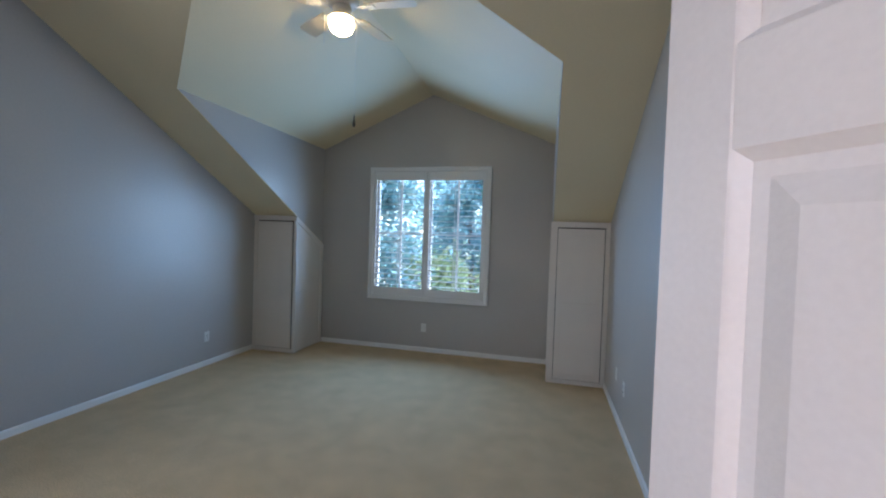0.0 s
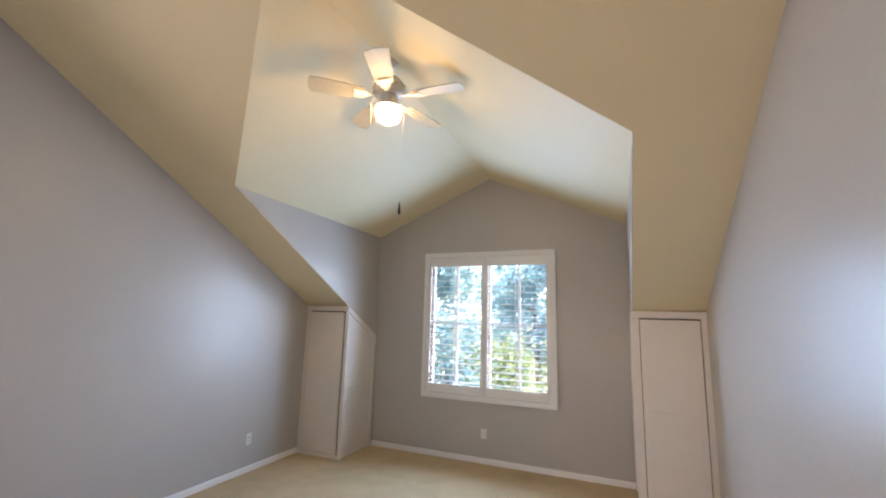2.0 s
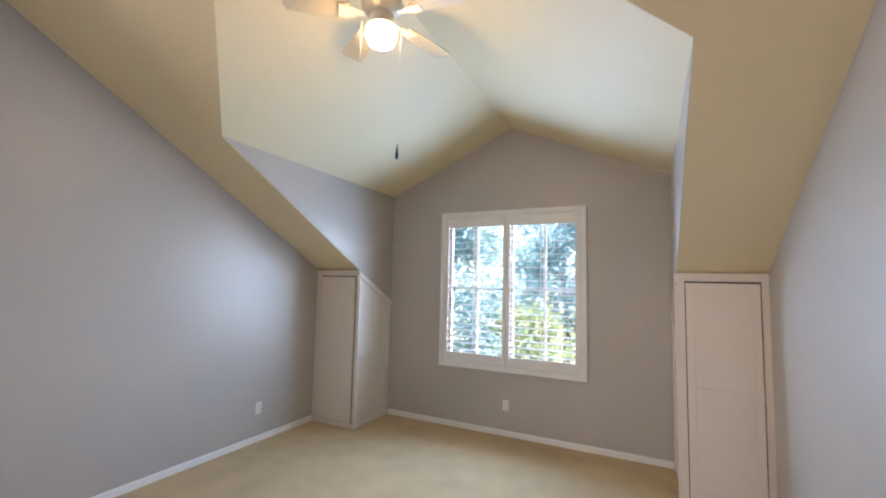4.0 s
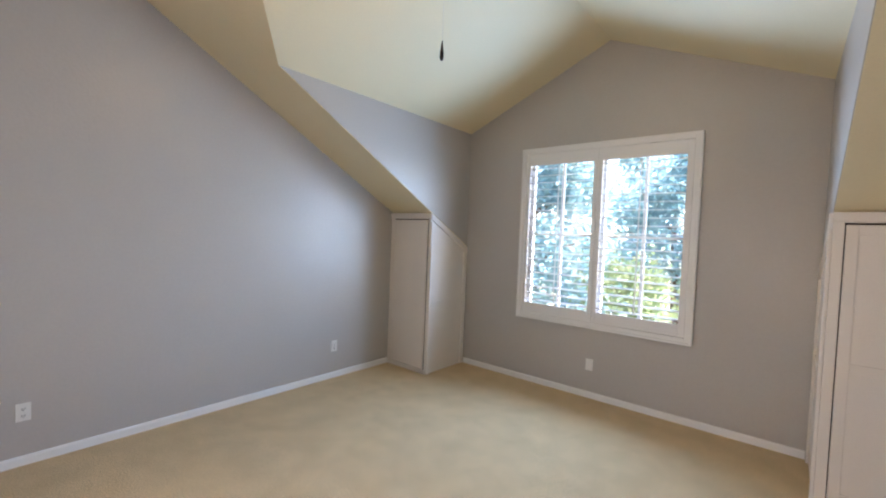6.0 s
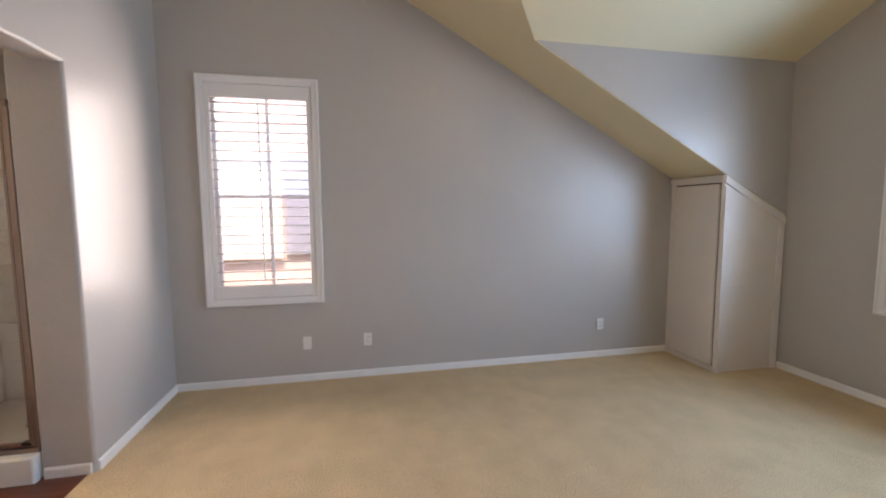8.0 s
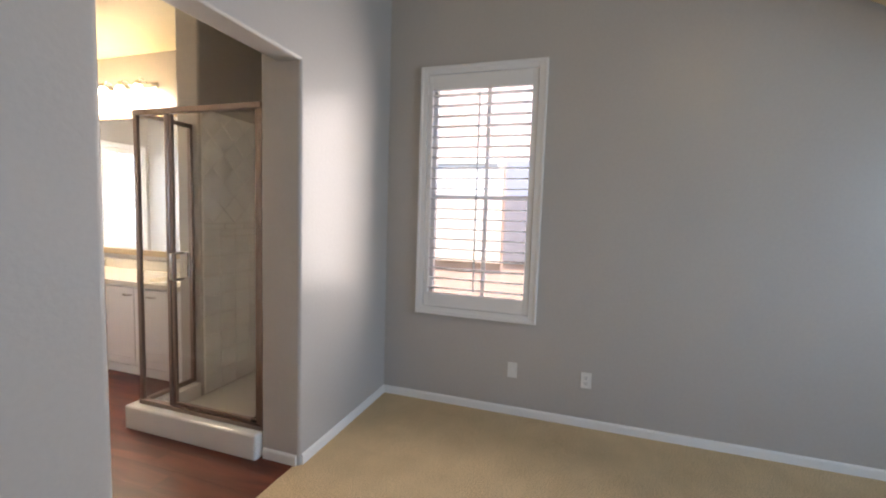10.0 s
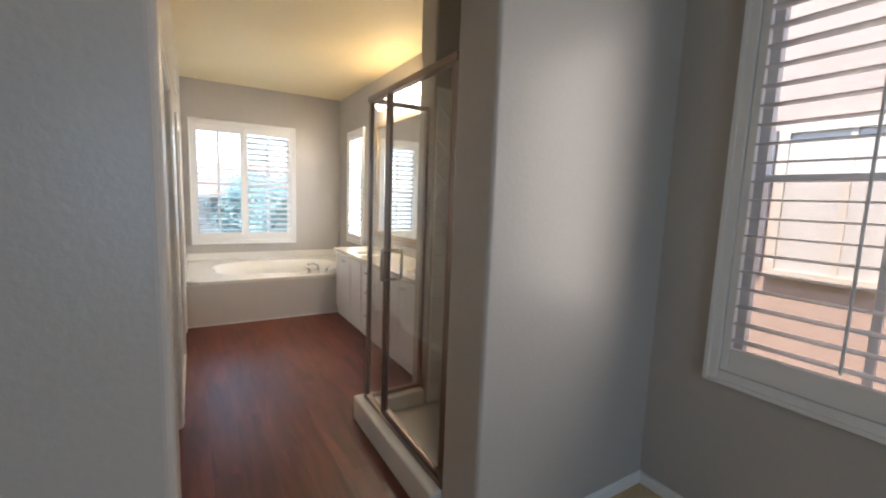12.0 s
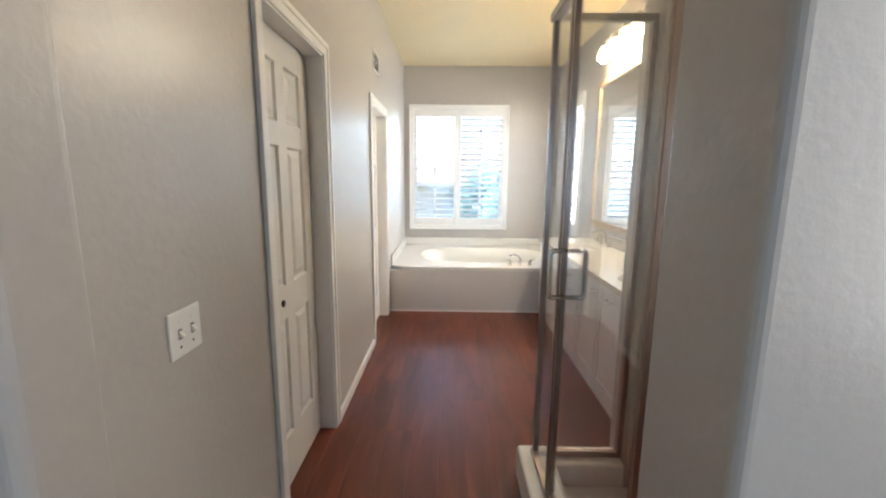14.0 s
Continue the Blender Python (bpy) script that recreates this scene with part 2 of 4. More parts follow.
def wall_y(y0, y1, x0, x1, z0, z1, holes):
    """A wall along x with openings (x0, x1, z0, z1), in order along x."""
    bm, x = bmesh.new(), x0
    for a, b, c, d in holes:
        box(x, a, y0, y1, z0, z1, bm=bm)
        if c > z0:
            box(a, b, y0, y1, z0, c, bm=bm)
        box(a, b, y0, y1, d, z1, bm=bm)
        x = b
    box(x, x1, y0, y1, z0, z1, bm=bm)
    bmesh.ops.remove_doubles(bm, verts=bm.verts, dist=0.0005)
    return bm


def wall_x(x0, x1, y0, y1, z0, z1, holes):
    bm, y = bmesh.new(), y0
    for a, b, c, d in holes:
        box(x0, x1, y, a, z0, z1, bm=bm)
        if c > z0:
            box(x0, x1, a, b, z0, c, bm=bm)
        box(x0, x1, a, b, d, z1, bm=bm)
        y = b
    box(x0, x1, y, y1, z0, z1, bm=bm)
    bmesh.ops.remove_doubles(bm, verts=bm.verts, dist=0.0005)
    return bm


# ---- the plan ----
W, D = 4.51, 5.43                 # bedroom
CL, CR, CY = 0.63, 3.896, 4.74    # dormer cheeks, cabinet fronts
EAVE, RIDGE, RX = 2.83, 3.543, 2.263
BX, BY, BZ = 2.168, -5.49, 2.977  # bathroom: wall with doors, end wall, ceiling
TUBY = -3.91


def slope(y):
    return 1.825 + 0.548 * (4.743 - y)


def slope_y(z):
    return 4.743 - (z - 1.825) / 0.548


FLATY = 1.40
FLATZ = slope(FLATY)

# ---- shell ----
setting("wall_west", wall_x(-0.15, 0, -0.10, 5.58, -0.1, 4.3, [(0.335, 1.165, 0.78, 2.545)]), PAINT, "grey painted bedroom wall with a shuttered window", "wall")
setting("wall_north", wall_y(D, D + 0.15, 0, W, -0.1, 4.3, [(1.435, 3.035, 0.77, 2.49)]), PAINT, "grey painted gable wall with a wide shuttered window", "wall")
setting("wall_east", box(W, W + 0.12, -2.12, D + 0.15, -0.1, 4.3), PAINT, "plain grey painted bedroom wall", "wall")
bm = box(0, 1.116, -0.27, 0, -0.1, 4.3)
bevel(bm, [e for e in bm.edges if all(v.co.x > 1 for v in e.verts) and abs(e.verts[0].co.z - e.verts[1].co.z) > 1], 0.018, 4)
setting("wall_partition", bm, PAINT, "grey painted partition end with rounded corners", "wall")
bm = box(2.118, 3.20, -0.16, 0, -0.1, 4.3)
bevel(bm, [e for e in bm.edges if all(v.co.x < 2.5 for v in e.verts) and abs(e.verts[0].co.z - e.verts[1].co.z) > 1], 0.028, 5)
setting("wall_south", bm, PAINT, "grey painted wall beside the bathroom opening", "wall")
bm = box(1.098, 2.146, -0.16, 0, 2.31, 4.3)
bevel(bm, [e for e in bm.edges if all(v.co.z < 3 for v in e.verts) and abs(e.verts[0].co.x - e.verts[1].co.x) > 1], 0.015, 3)
setting("wall_header", bm, PAINT, "grey painted header over the bathroom opening", "wall")
setting("wall_entry", wall_y(-0.39, -0.27, 3.20, W, -0.1, 4.3, [(3.60, 4.41, -0.1, 2.06)]), PAINT, "grey painted wall with the bedroom doorway", "wall")
setting("wall_entry_return", box(3.08, 3.20, -0.39, -0.16, -0.1, 4.3), PAINT, "grey painted wall return beside the entry", "wall")
# Unseen landing wall; its opening is added to let light onto the entry door.
setting("wall_hall", wall_y(-2.12, -2.0, 2.29, W, -0.1, 2.72, [(2.55, 4.40, 0.4, 2.45)]), PAINT, "added, unseen grey landing wall with a wide opening for light", "wall")
setting("wall_bathroom_west", wall_x(-0.15, 0, -5.64, -0.10, -0.1, 3.1, [(-5.02, -4.36, 0.84, 2.42)]), PAINT, "grey bathroom wall with a narrow window", "wall")
setting("wall_bathroom_south", wall_y(BY - 0.15, BY, 0, 2.29, -0.1, 3.1, [(0.755, 2.04, 0.79, 2.41)]), PAINT, "grey bathroom wall with a shuttered window above the tub", "wall")
setting("wall_bathroom_east", wall_x(BX, BX + 0.12, BY, -0.16, -0.1, 3.1, [(-3.74, -2.99, -0.1, 2.06), (-1.70, -0.99, -0.1, 2.06)]), PAINT, "grey bathroom wall with two white doors", "wall")
bm = box(0, 0.69, -1.42, -1.205, -0.1, 3.0)
bevel(bm, [e for e in bm.edges if all(v.co.x > 0.5 for v in e.verts) and abs(e.verts[0].co.z - e.verts[1].co.z) > 1], 0.015, 3)
setting("wall_shower", bm, PAINT, "short grey wall between shower and vanity", "wall")

bm = bmesh.new()
YE, N4 = slope_y(EAVE), 0.004
for pts in (
    [(-0.05, FLATY), (CL, FLATY), (CL, YE), (CL - N4, YE), (CL - N4, D + 0.05), (-0.05, D + 0.05)],
    [(CR, FLATY), (W + 0.05, FLATY), (W + 0.05, D + 0.05), (CR + N4, D + 0.05), (CR + N4, YE), (CR, YE)],
    [(CL, FLATY), (RX, FLATY), (RX, slope_y(RIDGE)), (CL, YE)],
    [(RX, FLATY), (CR, FLATY), (CR, YE), (RX, slope_y(RIDGE))],
):
    lo = [bm.verts.new((x, y, slope(y))) for x, y in pts]
    hi = [bm.verts.new((x, y, slope(y) + 0.12)) for x, y in pts]
    bm.faces.new(lo[::-1])
    bm.faces.new(hi)
    for i in range(len(pts)):
        j = (i + 1) % len(pts)
        bm.faces.new((lo[i], lo[j], hi[j], hi[i]))
bmesh.ops.recalc_face_normals(bm, faces=bm.faces)
setting("ceiling_slope", bm, CEIL, "cream painted sloping bedroom ceiling", "ceiling")
setting("ceiling_flat", box(-0.05, W + 0.05, -0.5, FLATY, FLATZ, FLATZ + 0.12), CEIL, "cream painted flat strip of ceiling", "ceiling")
for name, x in (("ceiling_dormer_west", CL), ("ceiling_dormer_east", CR)):
    setting(name, prism([(x, slope_y(EAVE), EAVE), (x, D + 0.05, EAVE), (RX, D + 0.05, RIDGE), (RX, slope_y(RIDGE), RIDGE)], (0, 0, 0.12)), CEIL, "cream painted dormer ceiling plane", "ceiling")
for name, x, dx in (("wall_dormer_west", CL, -0.10), ("wall_dormer_east", CR, 0.10)):
    setting(name, prism([(x, slope_y(EAVE + 0.05), EAVE + 0.056), (x, D + 0.05, EAVE + 0.056), (x, D + 0.05, slope(D + 0.05) + 0.006)], (dx, 0, 0)), PAINT, "grey painted dormer cheek wall", "wall")
setting("ceiling_bathroom", box(-0.05, BX + 0.10, BY - 0.05, -0.15, BZ, BZ + 0.1), CEIL, "cream painted bathroom ceiling", "ceiling")
setting("ceiling_hall", box(2.20, W + 0.05, -2.05, -0.30, 2.62, 2.72), CEIL, "cream painted landing ceiling", "ceiling")
setting("floor_carpet", box(0, W, -0.035, D, -0.1, 0.0), CARPET, "beige cut pile bedroom carpet", "carpet")
setting("floor_carpet_hall", box(2.29, W, -2.0, -0.035, -0.1, 0.0), CARPET, "beige cut pile landing carpet", "carpet")
floor_bath = setting("floor_bathroom", box(0, 2.29, BY, -0.035, -0.1, -0.012), SEAM, "dark red-brown wood plank bathroom floor", "floor")


def baseboard(a, b, side):
    """A board along the wall from a to b, standing proud to its left (side 1) or right (-1)."""
    a, b = Vector((*a, 0)), Vector((*b, 0))
    d = (b - a).normalized()
    nrm = Vector((-d.y, d.x, 0)) * side
    bm = prism([a + nrm * u + Vector((0, 0, z)) for u, z in ((0, 0), (0.014, 0), (0.014, 0.048), (0.011, 0.056), (0.004, 0.062), (0, 0.062))], b - a)
    setting("baseboard", bm, TRIM, "white painted baseboard", "baseboard")


baseboard((0.0, 0.0), (0.0, CY), -1)
baseboard((CL + 0.02, D), (CR - 0.02, D), -1)
baseboard((W, 0.0), (W, CY), 1)
baseboard((0.014, 0.0), (1.098, 0.0), 1)
baseboard((1.116, -0.018), (1.116, -0.252), 1)
baseboard((2.146, 0.0), (3.2, 0.0), 1)
baseboard((BX, -0.16), (BX, -0.925), -1)
baseboard((BX, -1.765), (BX, -2.925), -1)


# ---- windows with plantation shutters ----
def shutter_window(name, label, m, width, height, panels, sash, pitch=0.0762, tilts=(8,), border=0.05, blade=0.078):
    """Local: x along the wall, y out through it, z up, the inner wall face at y = 0. panels: louvre fields (x0, x1, z0, z1)."""
    e = thing(name, label, "window", m, kind="structure")
    bm = bmesh.new()
    for x0, x1, z0, z1 in ((0, border, 0, height), (width - border, width, 0, height), (border, width - border, height - border, height), (border, width - border, 0, border)):
        box(x0, x1, -0.028, 0.03, z0, z1, 0.005, 2, bm)
    for x0, x1, z0, z1 in ((-0.012, 0.012, -0.012, height + 0.012), (width - 0.012, width + 0.012, -0.012, height + 0.012), (0.012, width - 0.012, height - 0.012, height + 0.012), (0.012, width - 0.012, -0.012, 0.012)):
        box(x0, x1, -0.036, -0.002, z0, z1, 0.006, 2, bm)
    part("casing", bm, SHUT, e, "white painted shutter casing")
    edges = [border] + [(a[1] + b[0]) / 2 for a, b in zip(panels, panels[1:])] + [width - border]
    for k, (x0, x1, z0, z1) in enumerate(panels):
        bm = bmesh.new()
        l, r = edges[k] + 0.002, edges[k + 1] - 0.002
        box(l, x0, -0.018, 0.014, border + 0.002, height - border - 0.002, 0.004, 2, bm)
        box(x1, r, -0.018, 0.014, border + 0.002, height - border - 0.002, 0.004, 2, bm)
        box(x0, x1, -0.017, 0.013, border + 0.002, z0, 0.004, 2, bm)
        box(x0, x1, -0.017, 0.013, z1, height - border - 0.002, 0.004, 2, bm)
        panel = part("shutter_panel", bm, SHUT, e)
        n = round((z1 - z0) / pitch)
        step = (z1 - z0) / n
        bm = bmesh.new()
        prof = [(math.cos(a) * blade / 2, math.sin(a) * 0.0042) for a in [2 * math.pi * i / 12 for i in range(12)]]
        ends = [[bm.verts.new((x, y, z)) for y, z in prof] for x in (x0 + 0.002, x1 - 0.002)]
        for i in range(12):
            f = bm.faces.new((ends[0][i], ends[0][(i + 1) % 12], ends[1][(i + 1) % 12], ends[1][i]))
            f.smooth = True
        bm.faces.new(ends[0])
        bm.faces.new(ends[1][::-1])
        bmesh.ops.recalc_face_normals(bm, faces=bm.faces)
        me = bpy.data.meshes.new("louver")
        bm.to_mesh(me)
        bm.free()
        me.materials.append(SHUT)
        t = radians(tilts[k % len(tilts)])
        for i in range(n):
            piece("louver", me, panel, (0, 0, z0 + (i + 0.5) * step), (t + radians(random.uniform(-1.5, 1.5)), 0, 0))
        xm = (x0 + x1) / 2
        part("tilt_rod", box(xm - 0.005, xm + 0.005, -0.052, -0.041, z0 + 0.03, z1 - 0.02, 0.002, 1), SHUT, panel)
    # the sash behind the shutters
    bm = bmesh.new()
    f = 0.05
    for x0, x1, z0, z1 in ((f, f + 0.04, f, height - f), (width - f - 0.04, width - f, f, height - f), (f + 0.04, width - f - 0.04, height - f - 0.04, height - f), (f + 0.04, width - f - 0.04, f, f + 0.04)):
        box(x0, x1, 0.09, 0.135, z0, z1, bm=bm)
    xs, zs, fat = sash
    for x in xs:
        box(x - 0.014, x + 0.014, 0.10, 0.125, f + 0.04, height - f - 0.04, bm=bm)
    for z in zs:
        box(f + 0.04, width - f - 0.04, 0.102, 0.123, z - 0.012, z + 0.012, bm=bm)
    for x in fat:
        box(x - 0.03, x + 0.03, 0.092, 0.133, f + 0.04, height - f - 0.04, bm=bm)
    part("window_frame", bm, SHUT, e)
    pane = part("pane", box(f + 0.01, width - f - 0.01, 0.111, 0.114, f + 0.01, height - f - 0.01), GLASS, e, "clear glass pane")
    pane.visible_shadow = False
    bm = bmesh.new()
    box(-0.06, width + 0.06, 0.15, 0.19, -0.07, 0.0, bm=bm)
    part("window_sill", bm, SHUT, e)
    return e


# north window, west window, the two bathroom windows
shutter_window("window_1", "wide white plantation shutter window in the gable wall", pose(1.385, D, 0.712), 1.704, 1.838,
               [(0.085, 0.785, 0.16, 1.665), (0.872, 1.60, 0.16, 1.665)], ((0.42, 1.25), (0.92,), (0.85,)), tilts=(4, 4))
west_window = shutter_window("window_2", "tall white plantation shutter window in the side wall", pose(0, 0.285, 0.724, 0, 0, 90), 0.927, 1.879,
               [(0.085, 0.835, 0.16, 1.715)], ((0.50,), (0.92,), ()), tilts=(0,))
shutter_window("window_3", "white plantation shutter window above the bathtub", pose(2.082, BY, 0.743, 0, 0, 180), 1.372, 1.71,
               [(0.072, 0.625, 0.155, 1.563), (0.718, 1.295, 0.155, 1.563)], ((0.35, 1.0), (0.85,), (0.68,)), tilts=(1, -26))
shutter_window("window_4", "narrow white shutter window beside the bathtub", pose(0, -5.02, 0.80, 0, 0, 90), 0.66, 1.62,
               [(0.075, 0.585, 0.12, 1.50)], ((0.33,), (0.8,), ()), tilts=(10,))


scr = part("insect_screen", box(0.06, 0.867, 0.140, 0.142, 0.06, 0.93), SCREEN, west_window, "fine grey insect screen")
scr.visible_shadow = False


# ---- built-in cabinets under the slope ----
def eave_cabinet(name, label, x0, x1, door_x0, door_x1, outer, two_panels):
    """Stands between the wall and the dormer; its top follows the slope."""
    e = thing(name, label, "cabinet", pose(x0, CY, 0), group="eave cabinets")
    w, d = x1 - x0, D - CY
    top = lambda y: slope(CY + y) - 0.004
    part("body", prism([(0, 0.012, 0), (0, d, 0), (0, d, top(d)), (0, 0.012, top(0.012))], (w, 0, 0)), CAB, e)
    # face frame
    bm = bmesh.new()
    a, b = door_x0 - x0, door_x1 - x0
    box(0.002, a, -0.008, 0.012, 0.0, 1.815, 0.002, 1, bm)
    box(b, w, -0.008, 0.012, 0.0, 1.815, 0.002, 1, bm)
    box(a, b, -0.008, 0.012, 1.752, 1.815, 0.002, 1, bm)
    box(a, b, -0.006, 0.012, 0.0, 0.045, 0.002, 1, bm)
    part("face_frame", bm, CAB, e)
    part("crown", box(0.0, w + (0.008 if outer > 0 else 0), -0.018, -0.008, 1.762, 1.816, 0.003, 2), CAB, e)
    part("plinth", box(0.0, w, -0.016, -0.008, 0.0, 0.032, 0.003, 2), CAB, e)
    # door, a touch proud; a dark sheet behind it gives the gap its shade
    part("gap_shade", box(a + 0.001, b - 0.001, 0.0085, 0.0115, 0.046, 1.751), SEAM, e)
    dz0, dz1 = 0.054, 1.739
    door = part("door", box(a + 0.006, b - (0.009 if two_panels else 0.019), -0.010, 0.008, dz0, dz1, 0.002, 1), CAB, e)
    if two_panels:
        s = 0.062
        for q in ((a + 0.006, a + s, dz0, dz1), (b - s, b - 0.009, dz0, dz1), (a + s, b - s, dz1 - s, dz1), (a + s, b - s, dz0, dz0 + s), (a + s, b - s, 0.85, 0.91)):
            part("rail", box(q[0], q[1], -0.0165, -0.0105, q[2], q[3], 0.0015, 1), CAB, door)
    else:
        part("door_pull", box(b - 0.03, b - 0.018, -0.016, -0.010, 0.88, 0.93, 0.002, 1), CAB, door)
    # trim on the side that looks into the dormer
    if outer:
        xs = w if outer > 0 else 0
        p = 0.016 * outer
        part("side_trim", prism([(xs, 0.0, top(0) - 0.012), (xs, d - 0.004, top(d) - 0.012), (xs, d - 0.004, top(d) - 0.075), (xs, 0.0, top(0) - 0.075)], (p, 0, 0)), CAB, e)
        part("side_stile", box(min(xs, xs + p), max(xs, xs + p), d - 0.07, d - 0.016, 0.0, top(d) - 0.08), CAB, e)
        part("side_stile", box(min(xs, xs + p), max(xs, xs + p), 0.0, 0.045, 0.0, top(0.05) - 0.08), CAB, e)
        part("side_rail", box(min(xs, xs + p * 0.7), max(xs, xs + p * 0.7), 0.045, d - 0.07, 0.80, 0.815), CAB, e)


eave_cabinet("eave_cabinet", "off-white built-in cabinet with a plain door under the slope", 0.0, CL, 0.058, 0.604, 1, False)
eave_cabinet("eave_cabinet", "off-white built-in cabinet with a two-panel door under the slope", CR, W, 3.952, 4.462, -1, True)


# ---- ceiling fan ----
def ceiling_fan(x, y):
    zc = RIDGE - 0.437 * (x - RX)
    e = thing("ceiling_fan", "white five-blade ceiling fan with a lit globe and pull chains", "ceiling fan", pose(x, y, zc))
    part("canopy", lathe([(0.062, 0.05), (0.066, 0.0), (0.062, -0.03), (0.035, -0.06), (0.018, -0.065)]), FANW, e)
    part("downrod", lathe([(0.012, -0.05), (0.012, -0.16)], 12), DARK, e, "dark metal downrod")
    part("motor", lathe([(0.03, -0.14), (0.085, -0.165), (0.112, -0.205), (0.118, -0.25), (0.10, -0.275), (0.06, -0.285)]), FANW, e)
    for k in range(10):
        a = 2 * math.pi * k / 10
        part("motor_vent", lathe([(0.004, -0.012), (0.010, -0.008), (0.010, 0.008), (0.004, 0.012)], 8, at=(0.113 * math.cos(a), 0.113 * math.sin(a), -0.228)), BLADE, e)
    part("switch_housing", lathe([(0.06, -0.275), (0.070, -0.30), (0.058, -0.335), (0.05, -0.350)]), FANW, e)
    globe = part("globe", lathe([(0.05, -0.366), (0.075, -0.374), (0.088, -0.396), (0.089, -0.42), (0.074, -0.455), (0.045, -0.474), (0.008, -0.480)]), BULB, e, "glowing frosted glass globe")
    part("light_fitter", lathe([(0.045, -0.340), (0.084, -0.356), (0.092, -0.372), (0.088, -0.372), (0.05, -0.358)]), FANW, e)
    bl = bmesh.new()
    n = 9
    out = []
    for i in range(n + 1):
        u = i / n
        w = 0.054 + 0.018 * math.sin(min(1, u * 1.2) * math.pi / 2)
        out.append((0.185 + 0.345 * u, w))
    edge = [(r, w) for r, w in out] + [(0.545, 0.035)] + [(0.545, -0.035)] + [(r, -w) for r, w in out[::-1]]
    lo = [bl.verts.new((r, w, -0.003)) for r, w in edge]
    hi = [bl.verts.new((r, w, 0.003)) for r, w in edge]
    bl.faces.new(lo[::-1])
    bl.faces.new(hi)
    for i in range(len(edge)):
        j = (i + 1) % len(edge)
        bl.faces.new((lo[i], lo[j], hi[j], hi[i]))
    me = bpy.data.meshes.new("blade")
    bl.to_mesh(me)
    bl.free()
    me.materials.append(BLADE)
    ir = box(0.10, 0.235, -0.018, 0.018, -0.006, -0.001, 0.004, 2)
    box(0.19, 0.245, -0.044, 0.044, -0.009, -0.003, 0.003, 2, ir)
    for side in (-1, 1):
        box(0.15, 0.19, side * 0.026 - 0.008, side * 0.026 + 0.008, -0.009, -0.002, 0.003, 2, ir)
        box(0.205, 0.225, side * 0.030 - 0.006, side * 0.030 + 0.006, -0.013, -0.009, 0.002, 1, ir)
    im = bpy.data.meshes.new("blade_iron")
    ir.to_mesh(im)
    ir.free()
    im.materials.append(FANW)
    for k in range(5):
        a = radians(4 + 72 * k)
        blade = piece("blade", me, e, (0, 0, -0.288), (radians(11), 0, 0))
        blade.rotation_euler = (Matrix.Rotation(a, 3, "Z") @ Matrix.Rotation(radians(11), 3, "X")).to_euler()
        piece("blade_iron", im, blade, (0, 0, -0.004))
    part("pull_chain", tube([(-0.085, -0.045, -0.31), (-0.105, -0.055, -0.33), (-0.105, -0.055, -0.56)], 0.0022, 6), FANW, e)
    part("pull_chain", tube([(0.06, 0.06, -0.30), (0.075, 0.085, -0.33), (0.075, 0.085, -1.04)], 0.0009, 6), FANW, e)
    part("pull_knob", lathe([(0.002, -1.03), (0.003, -1.04), (0.005, -1.06), (0.009, -1.085), (0.010, -1.105), (0.005, -1.12)], 12, at=(0.075, 0.085, 0)), DARK, e, "dark wooden pull knob")


ceiling_fan(2.345, 2.66)


# ---- plates on the walls ----
def outlet(m, kind):
    e = thing("wall_outlet" if kind == "duplex" else "wall_plate", "white duplex socket plate on the grey wall" if kind == "duplex" else "blank white cover plate on the grey wall", "outlet", m, group="wall plates")
    part("plate", box(-0.036, 0.036, -0.007, 0.0, -0.058, 0.058, 0.003, 2), PLATE, e)
    if kind == "duplex":
        for z in (-0.021, 0.021):
            s = part("socket", box(-0.017, 0.017, -0.0095, -0.0065, z - 0.015, z + 0.015, 0.003, 2), PLATE, e)
            bm = bmesh.new()
            for x in (-0.007, 0.007):
                box(x - 0.0017, x + 0.0017, -0.0102, -0.009, z - 0.004, z + 0.007, bm=bm)
            box(-0.003, 0.003, -0.0102, -0.009, z - 0.011, z - 0.006, bm=bm)
            part("slot", bm, SLOT, s)
    else:
        part("jack", box(-0.009, 0.009, -0.0085, -0.0065, -0.009, 0.009, 0.002, 1), PLATE, e)


outlet(pose(0, 1.065, 0.345, 0, 0, 90), "blank")
outlet(pose(0, 1.594, 0.345, 0, 0, 90), "duplex")
outlet(pose(0, 3.952, 0.342, 0, 0, 90), "duplex")
outlet(pose(2.22, D, 0.335), "blank")
outlet(pose(W, 3.99, 0.39, 0, 0, -90), "blank")
outlet(pose(W, 3.62, 0.375, 0, 0, -90), "duplex")


def light_switch(m):
    e = thing("light_switch", "white double switch plate on the bathroom wall", "light switch", m)
    part("plate", box(-0.06, 0.06, -0.007, 0, -0.058, 0.058, 0.003, 2), PLATE, e)
    for x in (-0.024, 0.024):
        part("toggle_slot", box(x - 0.006, x + 0.006, -0.0078, -0.0065, -0.013, 0.013), GREY, e)
        part("toggle", prism([(x - 0.004, -0.007, 0.008), (x - 0.004, -0.007, -0.006), (x - 0.004, -0.018, -0.010), (x - 0.004, -0.018, -0.003)], (0.008, 0, 0)), PLATE, e)
        for z in (-0.032, 0.032):
            part("screw", box(x - 0.003, x + 0.003, -0.0082, -0.0065, z - 0.003, z + 0.003, 0.001, 1), SLOT if z < 0 else PLATE, e)


light_switch(pose(BX, -0.447, 1.07, 0, 0, -90))


